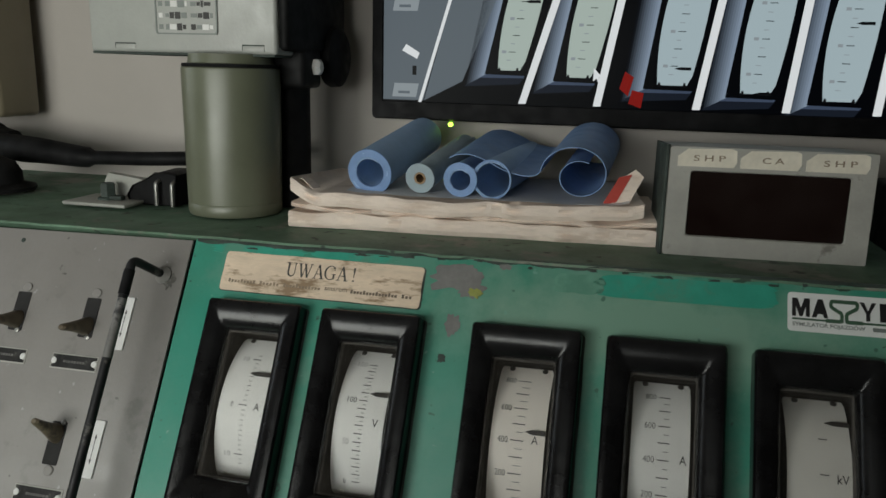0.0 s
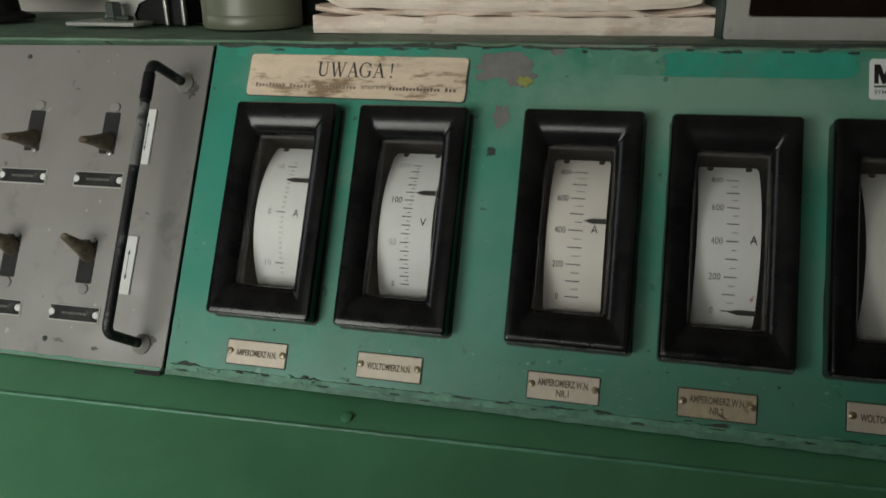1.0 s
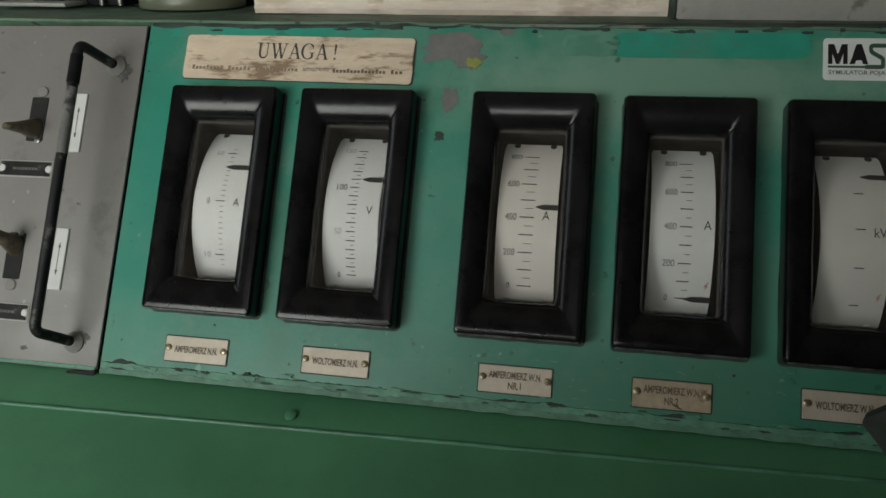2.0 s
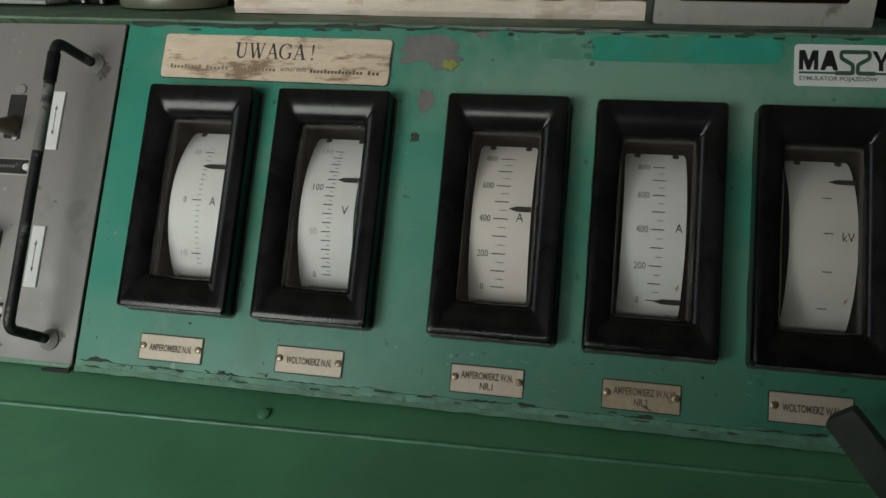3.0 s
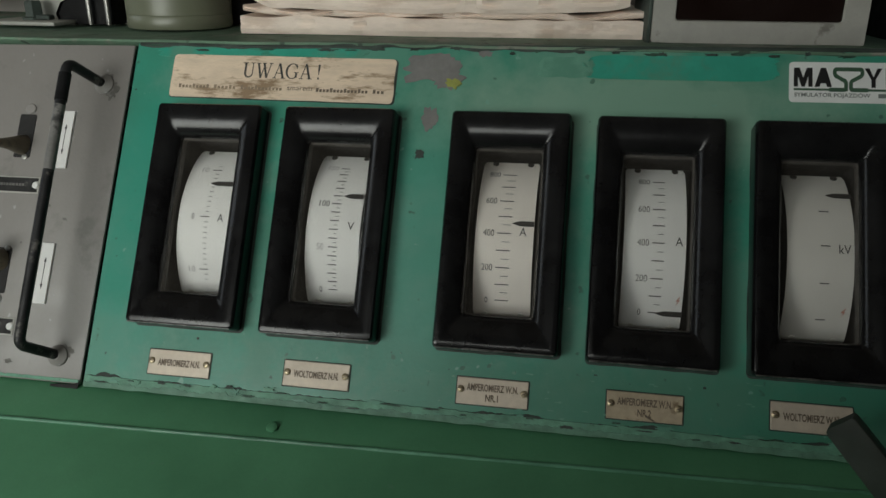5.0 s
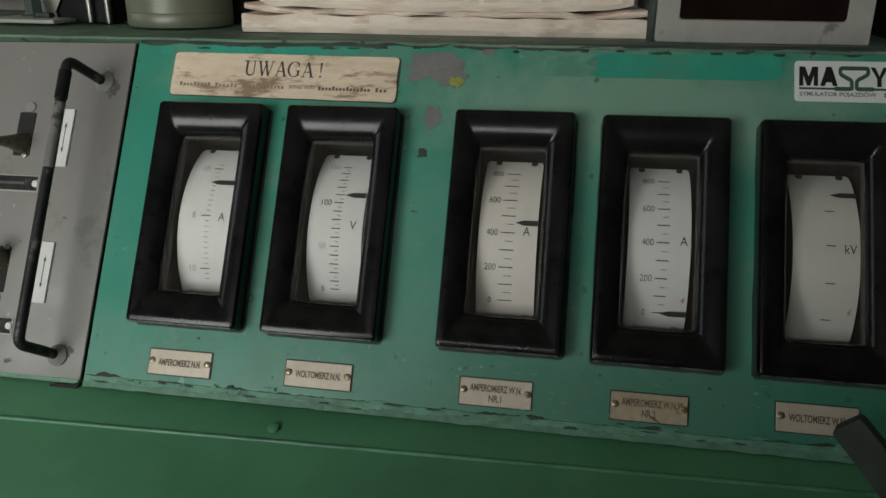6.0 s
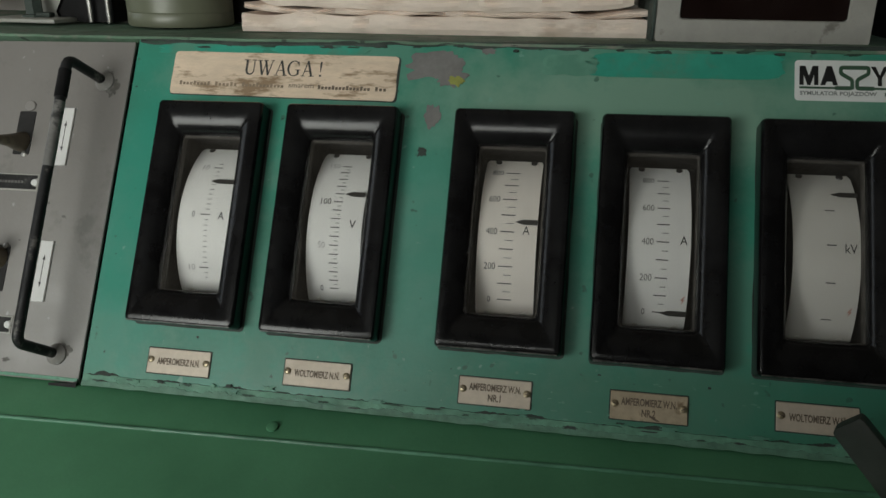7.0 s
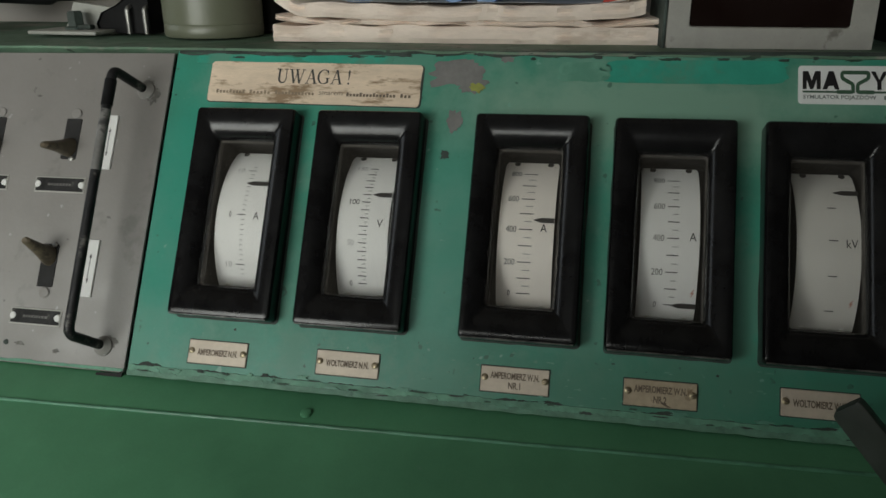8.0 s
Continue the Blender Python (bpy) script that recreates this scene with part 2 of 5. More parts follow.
FLOOR = mat("floor_rubber", (0.06, 0.058, 0.055), 0.7, var=0.3, scale=6, bump=0.4)
MILKY = mat("milky_plastic", (0.46, 0.46, 0.42), 0.5, var=0.15, scale=40, bump=0.1, trans=0.3)
LEVER = mat("grey_green_lever", (0.044, 0.051, 0.044), 0.42, var=0.2, scale=30, bump=0.15)
BEZEL = mat("monitor_black_plastic", (0.004, 0.004, 0.005), 0.45, spec=0.05, var=0.2, scale=30, bump=0.05)
STICKER = mat("white_sticker", (0.72, 0.73, 0.72), 0.35, var=0.03, scale=40, bump=0.03)
STICKER_BLACK = mat("sticker_black_print", (0.010, 0.010, 0.011), 0.4, var=0.1, bump=0)
STICKER_GREEN = mat("sticker_green_print", (0.045, 0.10, 0.06), 0.4, var=0.1, bump=0)
STICKER_GREY = mat("sticker_grey_print", (0.17, 0.19, 0.18), 0.4, var=0.1, bump=0)
CLEAR = glass("instrument_glass", 0.30, 0.10, 0.03)
SMOKED = mat("smoked_red_screen", (0.010, 0.004, 0.003), 0.12, var=0.2, scale=12, bump=0.0, sheen_rough=0.04)
PANE = glass("window_glass")


# ---- mesh helpers ----
def mesh_of(bm, material, smooth=True, angle=35):
    me = bpy.data.meshes.new("mesh")
    bmesh.ops.recalc_face_normals(bm, faces=bm.faces)
    for f in bm.faces:
        f.smooth = smooth
    if smooth:
        for e in bm.edges:
            e.smooth = len(e.link_faces) == 2 and e.calc_face_angle(0) < radians(angle)
    bm.to_mesh(me)
    bm.free()
    me.materials.append(material)
    return me


def part(name, bm, material, parent, label="", smooth=True, m=None):
    """Links a bmesh as one mesh object under a thing or under a part."""
    ob = new(name, mesh_of(bm, material, smooth))
    ob.parent = parent
    if m is not None:
        ob.matrix_basis = m
    if label:
        ob["label"] = label
    return ob


def thing(name, m, label, category, group="", kind=""):
    ob = new(name)
    ob.empty_display_size = 0.02
    ob.matrix_basis = m
    return tagged(ob, label, category, group, kind)


def single(name, bm, material, m, label, category, group="", kind="", smooth=True):
    ob = new(name, mesh_of(bm, material, smooth))
    ob.matrix_basis = m
    return tagged(ob, label, category, group, kind)


def box(bm, x0, x1, y0, y1, z0, z1, bev=0.0, seg=2):
    vs = bmesh.ops.create_cube(bm, size=1.0, matrix=Matrix.Translation(((x0 + x1) / 2, (y0 + y1) / 2, (z0 + z1) / 2)) @ Matrix.Diagonal((x1 - x0, y1 - y0, z1 - z0, 1)))["verts"]
    if bev:
        es = {e for v in vs for e in v.link_edges}
        bmesh.ops.bevel(bm, geom=list(es), offset=bev, segments=seg, profile=0.5, affect="EDGES")
    return bm


def cube(*a, **k):
    return box(bmesh.new(), *a, **k)


def loft(bm, loops, cap_first=True, cap_last=True, ring=True):
    rows = [[bm.verts.new(p) for p in lp] for lp in loops]
    n = len(rows[0])
    for a, c in zip(rows, rows[1:]):
        for i in range(n if ring else n - 1):
            j = (i + 1) % n
            bm.faces.new((a[i], a[j], c[j], c[i]))
    if cap_first:
        bm.faces.new(rows[0][::-1])
    if cap_last:
        bm.faces.new(rows[-1])
    return bm


def rrect(hw, hh, r, y, cx=0.0, cz=0.0, seg=5):
    """A rounded rectangle in the xz plane at depth y."""
    out = []
    for sx, sz, a0 in ((1, 1, 0), (-1, 1, 90), (-1, -1, 180), (1, -1, 270)):
        for k in range(seg + 1):
            a = radians(a0 + 90 * k / seg)
            out.append((cx + sx * (hw - r) + r * math.cos(a), y, cz + sz * (hh - r) + r * math.sin(a)))
    return out


def plate(hw, hh, r, y0, y1, cx=0.0, cz=0.0, edge=0.0004):
    """A rounded plate in the xz plane from y0 (back) to y1 (front), with a softened front edge."""
    s = 1 if y1 > y0 else -1
    return loft(bmesh.new(), [rrect(hw, hh, r, y0, cx, cz), rrect(hw, hh, r, y1 - s * edge, cx, cz), rrect(hw - edge, hh - edge, max(r - edge, 1e-5), y1, cx, cz)])


def prism(bm, pts, y0, y1):
    """A flat outline of (x, z) points, extruded from y0 to y1."""
    return loft(bm, [[(x, y0, z) for x, z in pts], [(x, y1, z) for x, z in pts]])


def lathe(profile, seg=32, axis="z", at=(0, 0, 0), caps=True):
    """A turned shape of (radius, height) points."""
    bm = bmesh.new()
    loops = []
    for r, h in profile:
        lp = []
        for k in range(seg):
            a = 2 * math.pi * k / seg
            p = (r * math.cos(a), r * math.sin(a), h)
            if axis == "y":
                p = (p[0], p[2], p[1])
            elif axis == "x":
                p = (p[2], p[0], p[1])
            lp.append((p[0] + at[0], p[1] + at[1], p[2] + at[2]))
        loops.append(lp)
    return loft(bm, loops, caps, caps)


def smooth_path(pts, steps=6):
    """A Catmull-Rom run through the points."""
    P = [Vector(p) for p in pts]
    P = [2 * P[0] - P[1]] + P + [2 * P[-1] - P[-2]]
    out = []
    for i in range(1, len(P) - 2):
        for k in range(steps):
            t = k / steps
            a, b, c, d = P[i - 1:i + 3]
            out.append(0.5 * (2 * b + (c - a) * t + (2 * a - 5 * b + 4 * c - d) * t * t + (3 * b - a - 3 * c + d) * t ** 3))
    return out + [P[-2]]


def rounded_path(pts, r, steps=5):
    """A polyline with its corners rounded."""
    P = [Vector(p) for p in pts]
    out = [P[0]]
    for a, b, c in zip(P, P[1:], P[2:]):
        u, v = (a - b).normalized(), (c - b).normalized()
        s, e = b + u * r, b + v * r
        out += [s.lerp(b, k / steps).lerp(b.lerp(e, k / steps), k / steps) for k in range(steps + 1)]
    return out + [P[-1]]


def tube(path, radii, seg=14):
    """A round rod along a path; radii: one number, or one for each point."""
    bm = bmesh.new()
    P = [Vector(p) for p in path]
    R = [radii] * len(P) if isinstance(radii, (int, float)) else radii
    up = Vector((0.3, 0.2, 1)).normalized()
    loops = []
    for i, p in enumerate(P):
        d = (P[min(i + 1, len(P) - 1)] - P[max(i - 1, 0)]).normalized()
        s = d.cross(up)
        if s.length < 0.05:
            s = d.cross(Vector((1, 0, 0)))
        s.normalize()
        u = s.cross(d)
        up = u
        loops.append([p + R[i] * (math.cos(2 * math.pi * k / seg) * s + math.sin(2 * math.pi * k / seg) * u) for k in range(seg)])
    return loft(bm, loops)


def text_mesh(body, size, material, width=None, depth=0.00008, bold=0.0):
    """Letters of the built-in font as a mesh in the xz plane, centred, facing -y."""
    cu = bpy.data.curves.new("letters", "FONT")
    cu.body, cu.size, cu.extrude, cu.offset = body, size, depth, bold
    cu.align_x, cu.align_y, cu.resolution_u = "CENTER", "CENTER", 3
    tmp = new("letters", cu)
    bpy.context.view_layer.update()
    me = bpy.data.meshes.new_from_object(tmp.evaluated_get(bpy.context.evaluated_depsgraph_get()))
    bpy.data.objects.remove(tmp)
    bpy.data.curves.remove(cu)
    xs = [v.co.x for v in me.vertices]
    ys = [v.co.y for v in me.vertices]
    k = width / (max(xs) - min(xs)) if width else 1.0
    cx, cy = (max(xs) + min(xs)) / 2, (max(ys) + min(ys)) / 2
    me.transform(pose(0, 0, 0, 90) @ Matrix.Diagonal((k, 1, 1, 1)) @ Matrix.Translation((-cx, -cy, 0)))
    me.materials.clear()
    me.materials.append(material)
    return me


def letters(name, body, size, material, parent, m, width=None, bold=0.0):
    ob = new(name, text_mesh(body, size, material, width, bold=bold))
    ob.parent = parent
    ob.matrix_basis = m
    return ob


def at(x=0, y=0, z=0):
    return Matrix.Translation((x, y, z))


def on_panel(x, z, y=0.0, turn=0.0):
    return PANEL @ pose(x, y, z, 0, turn, 0)


SHELF = 1.1861     # height of the shelf behind the panel
WALL_Y = 0.4869    # face of the wall behind it


# ---- the cab: floor, ceiling, walls, rear window ----
single("floor", cube(X0 - 0.1, X1 + 0.1, REAR - 0.1, WALL_Y + 0.1, -0.06, 0), FLOOR, at(), "dark rubber floor of the cab", "floor", kind="structure")
single("ceiling", cube(X0 - 0.1, X1 + 0.1, REAR - 0.1, WALL_Y + 0.1, TOP, TOP + 0.06), CEILING, at(), "painted cab ceiling", "ceiling", kind="structure")
single("wall_north", cube(X0 - 0.1, X1 + 0.1, WALL_Y, WALL_Y + 0.06, 0, TOP), WALL, at(), "warm grey painted cab wall behind the desk", "wall", kind="structure")
west = bmesh.new()
for ya, yb, za, zb in ((REAR - 0.06, SIDE[0], 0, TOP), (SIDE[1], WALL_Y, 0, TOP), (SIDE[0], SIDE[1], 0, SIDE[2]), (SIDE[0], SIDE[1], SIDE[3], TOP)):
    box(west, X0 - 0.06, X0, ya, yb, za, zb)
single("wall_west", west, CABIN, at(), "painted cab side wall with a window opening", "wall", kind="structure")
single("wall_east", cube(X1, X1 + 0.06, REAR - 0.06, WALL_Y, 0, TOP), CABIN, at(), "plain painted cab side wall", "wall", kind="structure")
rear = bmesh.new()
for xa, xb, za, zb in ((X0, WIN[0], 0, TOP), (WIN[1], X1, 0, TOP), (WIN[0], WIN[1], 0, WIN[2]), (WIN[0], WIN[1], WIN[3], TOP)):
    box(rear, xa, xb, REAR - 0.06, REAR, za, zb)
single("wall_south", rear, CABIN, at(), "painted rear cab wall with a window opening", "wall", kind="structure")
# Out of view; added to keep window light off the desk's right.
single("wall_inner", cube(-0.33, X1, -0.82, -0.77, 0, 1.30, 0.004), CABIN, at(), "unseen half-height wall added to shade the desk's right", "wall", kind="structure")


def window(name, m, w, h, label):
    """A glazed frame; x runs along the wall, z up from the sill."""
    win = thing(name, m, label, "window", kind="structure")
    hw = w / 2
    wf = bmesh.new()
    for xa, xb, za, zb in ((-hw, -hw + 0.04, 0, h), (hw - 0.04, hw, 0, h), (-hw + 0.04, hw - 0.04, 0, 0.04), (-hw + 0.04, hw - 0.04, h - 0.04, h)):
        box(wf, xa, xb, -0.005, 0.035, za, zb, 0.003)
    part("window_frame", wf, BLACK, win)
    part("pane", cube(-hw + 0.04, hw - 0.04, 0.0, 0.004, 0.04, h - 0.04), PANE, win)


window("window_1", at((WIN[0] + WIN[1]) / 2, REAR - 0.05, WIN[2]), WIN[1] - WIN[0], WIN[3] - WIN[2], "rear cab window letting in dull daylight")
window("window_2", pose(X0 - 0.05, (SIDE[0] + SIDE[1]) / 2, SIDE[2], 0, 0, -90), SIDE[1] - SIDE[0], SIDE[3] - SIDE[2], "unseen side cab window added for light from the left")

# ---- the control desk ----
desk = thing("control_desk", at(0, 0, 0), "worn green painted control desk with a sloping instrument panel", "control desk", kind="structure")
P_TOP, P_BOT, P_GAP = 0.2765, -0.0375, -0.3095
pw = Matrix(PANEL)
XL, XR = -0.86, 0.80


def slab(x0, x1, z0, z1, y0, y1, material, name, label="", bev=0.0015):
    return part(name, cube(x0, x1, y0, y1, z0, z1, bev=bev), material, desk, label, m=pw)


METERS = [-0.2660, -0.1468, -0.0012, 0.1174, 0.2362]      # edges of the five meters along the panel
MZ, MC = 0.1145, 0.0480


def pierced(xs, zs, holes, y0, y1):
    """A sheet with openings: xs, zs are its grid lines, holes the cells left out."""
    bm = bmesh.new()
    front = [[bm.verts.new((x, y0, z)) for z in zs] for x in xs]
    back = [[bm.verts.new((x, y1, z)) for z in zs] for x in xs]
    full = lambda i, j: 0 <= i < len(xs) - 1 and 0 <= j < len(zs) - 1 and (i, j) not in holes
    for i in range(len(xs) - 1):
        for j in range(len(zs) - 1):
            if not full(i, j):
                continue
            for g in (front, back):
                bm.faces.new((g[i][j], g[i + 1][j], g[i + 1][j + 1], g[i][j + 1]))
            for di, dj, p, q in ((-1, 0, (i, j), (i, j + 1)), (1, 0, (i + 1, j), (i + 1, j + 1)), (0, -1, (i, j), (i + 1, j)), (0, 1, (i, j + 1), (i + 1, j + 1))):
                if not full(i + di, j + dj):
                    bm.faces.new((front[p[0]][p[1]], front[q[0]][q[1]], back[q[0]][q[1]], back[p[0]][p[1]]))
    return bm


gx = [P_GAP + 0.0022] + [v for m in METERS for v in (m + 0.012, m + 2 * MC - 0.012)] + [XR]
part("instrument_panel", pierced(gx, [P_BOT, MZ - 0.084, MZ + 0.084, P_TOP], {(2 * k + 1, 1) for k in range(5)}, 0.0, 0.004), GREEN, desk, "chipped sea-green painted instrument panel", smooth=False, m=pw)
slab(XL, P_GAP - 0.0022, P_BOT - 0.001, P_TOP - 0.001, 0.001, 0.005, GREY, "switch_panel", "light grey painted switch panel")
slab(XL, XR, P_BOT - 0.02, P_TOP - 0.02, 0.055, 0.06, VOID, "backing", "")


def wp(y, z, x=0.0):
    """Panel depth and height at x along the panel as world y and z."""
    v = PANEL @ Vector((x, y, z))
    return v.y, v.z


# shelf behind the panel, with a rounded dirty nose
ty, tz = wp(0.0, P_TOP)
sh = bmesh.new()
xs = np.linspace(XL, XR, 140)
loops = []
for x in xs:
    w = noise.noise(Vector((x * 23, 0.3, 1))) * 0.0012 + noise.noise(Vector((x * 95, 0.7, 1))) * 0.0007
    ny, nz = wp(-0.0012, 0.2775 - 0.0098 * (x + 0.307), x)
    hy = wp(0.006, P_TOP, x)[0] + 0.006
    nose = [(ny + 0.006, nz - 0.004), (ny, nz), (ny + 0.0015, max(nz + 0.002, SHELF - 0.0018)), (hy, SHELF), (WALL_Y, SHELF), (WALL_Y, SHELF - 0.02), (hy + 0.012, SHELF - 0.02)]
    loops.append([(x, y + (w if i < 3 else 0), z + (w * 0.5 if i < 3 else 0)) for i, (y, z) in enumerate(nose)])
loft(sh, loops)
part("shelf", sh, DUST, desk, "dusty green shelf top")
# grimy joint between shelf and panel
gr = bmesh.new()
loops = []
for x in np.linspace(P_GAP + 0.004, XR, 160):
    a = 0.0035 + 0.003 * noise.noise(Vector((x * 40, 0, 0))) + 0.0025 * noise.noise(Vector((x * 9, 5, 0)))
    loops.append([(x, -0.0006, P_TOP + 0.001), (x, -0.0012, P_TOP - max(0.001, a) * 0.6), (x, -0.0002, P_TOP - max(0.0012, a)), (x, 0.001, P_TOP - 0.001)])
loft(gr, loops)
part("joint", gr, GRIME_SHADE, desk, "grimy joint", m=pw)

# lip under the panel, ridge and desk top
by, bz = wp(0.0, P_BOT)


def lip_w(x):
    """Depth of the lip under the panel; it narrows slightly along the desk."""
    return 0.0405 - 0.0330 * (x + 0.361)


lip = bmesh.new()
loops = []
for x in np.linspace(XL, XR, 60):
    w = lip_w(x)
    by, bz = wp(0.0, P_BOT, x)
    rz = bz - 0.004
    prof = [(by + 0.012, rz), (by - 0.003, rz), (by - w, rz - 0.0095), (by - w - 0.30, rz - 0.085), (by - w - 0.315, rz - 0.095), (by - w - 0.315, rz - 0.13), (by + 0.012, rz - 0.13)]
    loops.append([(x, y, z) for y, z in prof])
loft(lip, loops)
by, bz = wp(0.0, P_BOT)
part("desk_top", lip, DESK, desk, "smooth mid-green painted desk top")
bead = [(x, wp(0, P_BOT, x)[0] - lip_w(x), wp(0, P_BOT, x)[1] - 0.0136 + 0.0003 * noise.noise(Vector((x * 30, 0, 0)))) for x in np.linspace(XL, XR, 120)]
part("ridge", tube(bead, [0.0018 + 0.0005 * noise.noise(Vector((p[0] * 45, 2, 0))) for p in bead], 10), RIDGE, desk, "slightly paler ridge along the desk")
part("notch", prism(bmesh.new(), [(-0.3385, -0.0440), (-0.3125, -0.0440), (-0.3115, -0.0365), (-0.317, -0.0390), (-0.3385, -0.0400)], 0.0002, -0.0004), VOID, desk, "dark gap in the panel edge", m=pw)
part("desk_body", cube(XL, XR, -0.20, WALL_Y, 0.0, 0.79, 0.004), DESK, desk)
part("end_panel", prism(bmesh.new(), [(-0.01, 0.79), (WALL_Y, 0.79), (WALL_Y, SHELF - 0.021), (ty + 0.015, SHELF - 0.021), (by + 0.02, bz)], 0, 0.02), DESK, desk, m=Matrix.Translation((XR + 0.02, 0, 0)) @ pose(0, 0, 0, 0, 0, 90))
part("end_panel", prism(bmesh.new(), [(-0.01, 0.79), (WALL_Y, 0.79), (WALL_Y, SHELF - 0.021), (ty + 0.015, SHELF - 0.021), (by + 0.02, bz)], 0, 0.02), DESK, desk, m=Matrix.Translation((XL, 0, 0)) @ pose(0, 0, 0, 0, 0, 90))

# ragged layers of old paint along the panel's lower edge
rnd = random.Random(4)


def ragged(x0, x1, zc, amp, y0, y1, seed, step=0.0016, base=0.006, crack=None):
    """A strip of old paint with a broken upper edge; crack: how far a darker layer shows above it."""
    bm = bmesh.new()
    loops = []
    x = x0
    while x <= x1:
        v = Vector((x, seed, 0))
        stepped = round(2.2 * noise.noise(Vector((x * 42, seed, 0)))) / 2.2
        a = 0.8 * stepped + 0.45 * noise.noise(Vector((x * 150, seed, 3))) + 0.25 * noise.noise(Vector((x * 420, seed, 6)))
        top = zc + base * 0.5 + amp * max(-0.9, a)
        if crack:
            top += crack * max(-0.3, 1.6 * noise.noise(Vector((x * 33, seed, 11))) + 0.5 * noise.noise(Vector((x * 210, seed, 12))))
        bot = zc - base * 0.5 - amp * 0.3 * noise.noise(Vector((x * 70, seed + 9, 0)))
        loops.append([(x, y0, bot), (x, y1, bot + 0.0004), (x, y1, top - 0.0003), (x, y0, top)])
        x += step * (0.6 + 0.8 * rnd.random())
    return loft(bm, loops)


part("paint_layer", ragged(P_GAP + 0.003, XR, P_BOT + 0.0038, 0.0016, 0.0005, -0.0006, 1, base=0.0082, crack=0.0036), GRIME_SHADE, desk, "dark old paint under the flakes", m=pw)
part("paint_layer", ragged(P_GAP + 0.003, XR, P_BOT + 0.0038, 0.0016, 0.0005, -0.0011, 1, base=0.0082), CHIP, desk, "flaking layers of pale green paint", m=pw)
part("paint_layer", ragged(P_GAP + 0.003, XR, P_BOT + 0.0004, 0.0030, 0.0005, -0.0016, 5, base=0.0050), FLAKE, desk, m=pw)
part("paint_layer", ragged(XL, P_GAP - 0.003, P_BOT + 0.0015, 0.0012, 0.0012, 0.0002, 7, base=0.003), CHIP, desk, m=pw)
part("rivet", lathe([(0.0050, -0.001), (0.0046, 0.0006), (0.003, 0.0012), (0.0006, 0.0014)], 20), DESK, desk, m=pose(-0.1248, by - 0.0225, bz - 0.0100, 17))


def blotch(name, cx, cz, w, h, material, seed, y=-0.0005, rough=0.25, square=2.0, n=44):
    """An uneven flat patch of paint on the panel."""
    pts = []
    for k in range(n):
        a = 2 * math.pi * k / n
        c, s = math.cos(a), math.sin(a)
        q = (abs(c) ** square + abs(s) ** square) ** (-1 / square)
        j = 1 + rough * noise.noise(Vector((c * 2.2, s * 2.2, seed))) + 0.5 * rough * noise.noise(Vector((c * 7, s * 7, seed)))
        pts.append((cx + w / 2 * q * c * j, cz + h / 2 * q * s * j))
    return part(name, prism(bmesh.new(), pts, 0.0005, y), material, desk, m=pw)


blotch("paint_patch", 0.179, 0.2590, 0.150, 0.021, TEAL, 1, rough=0.12, square=6)
blotch("paint_patch", 0.088, 0.2585, 0.045, 0.018, PALE, 2, rough=0.15, square=5)
blotch("paint_patch", -0.235, 0.2680, 0.100, 0.0085, TEAL, 3, rough=0.2, square=4)
blotch("paint_patch", -0.130, 0.2690, 0.090, 0.0075, TEAL, 4, rough=0.25, square=4)
blotch("worn_spot", -0.024, 0.2560, 0.052, 0.026, BARE, 5, rough=0.5)
blotch("worn_spot", -0.012, 0.2460, 0.026, 0.018, BARE, 6, y=-0.0006, rough=0.6)
blotch("worn_spot", -0.006, 0.2425, 0.013, 0.008, YELL, 7, y=-0.0009, rough=0.7)
blotch("worn_spot", -0.024, 0.2110, 0.014, 0.020, BARE, 8, rough=0.6)
blotch("worn_spot", -0.030, 0.1790, 0.008, 0.008, GRIME_SHADE, 9, rough=0.6)
blotch("worn_spot", 0.019, 0.2700, 0.012, 0.006, BARE, 10, rough=0.6)
for k in range(18):
    x, z = rnd.uniform(-0.28, 0.33), rnd.uniform(-0.022, 0.016)
    blotch("worn_spot", x, z, rnd.uniform(0.0015, 0.0035), rnd.uniform(0.001, 0.0025), PALE if k % 3 else GRIME_SHADE, 20 + k, rough=0.7, n=9)


for k in range(46):      # chips and pale rubbed spots along the lower edge
    x, z = P_GAP + 0.01 + 0.66 * (k + rnd.random()) / 46, P_BOT + rnd.uniform(0.0015, 0.0105)
    dark = k % 2 == 0
    blotch("paint_chip", x, z, rnd.uniform(0.004, 0.013), rnd.uniform(0.0008, 0.0022) if dark else rnd.uniform(0.0015, 0.0035), (GRIME_SHADE, OLD_GREEN)[k % 4 // 2] if dark else (PALE, CHIP)[k % 4 // 2], 60 + k, y=-0.0019 - 0.0001 * (k % 5), rough=0.9, square=3.0, n=20)


for k in range(26):      # pale scuffs where the paint is scratched below the meters
    x, z = rnd.uniform(-0.05, 0.33), rnd.uniform(-0.032, 0.012)
    blotch("scuff", x, z, rnd.uniform(0.002, 0.006), rnd.uniform(0.0006, 0.0014), PALE, 140 + k, y=-0.0007, rough=0.9, square=2.0, n=12)
for k in range(22):      # dark breaks along the joint under the shelf
    x = P_GAP + 0.02 + 0.62 * (k + rnd.random()) / 22
    blotch("paint_chip", x, P_TOP - rnd.uniform(0.002, 0.007), rnd.uniform(0.004, 0.016), rnd.uniform(0.001, 0.003), GRIME_SHADE if k % 3 else OLD_GREEN, 180 + k, y=-0.0013, rough=0.9, square=2.5, n=20)


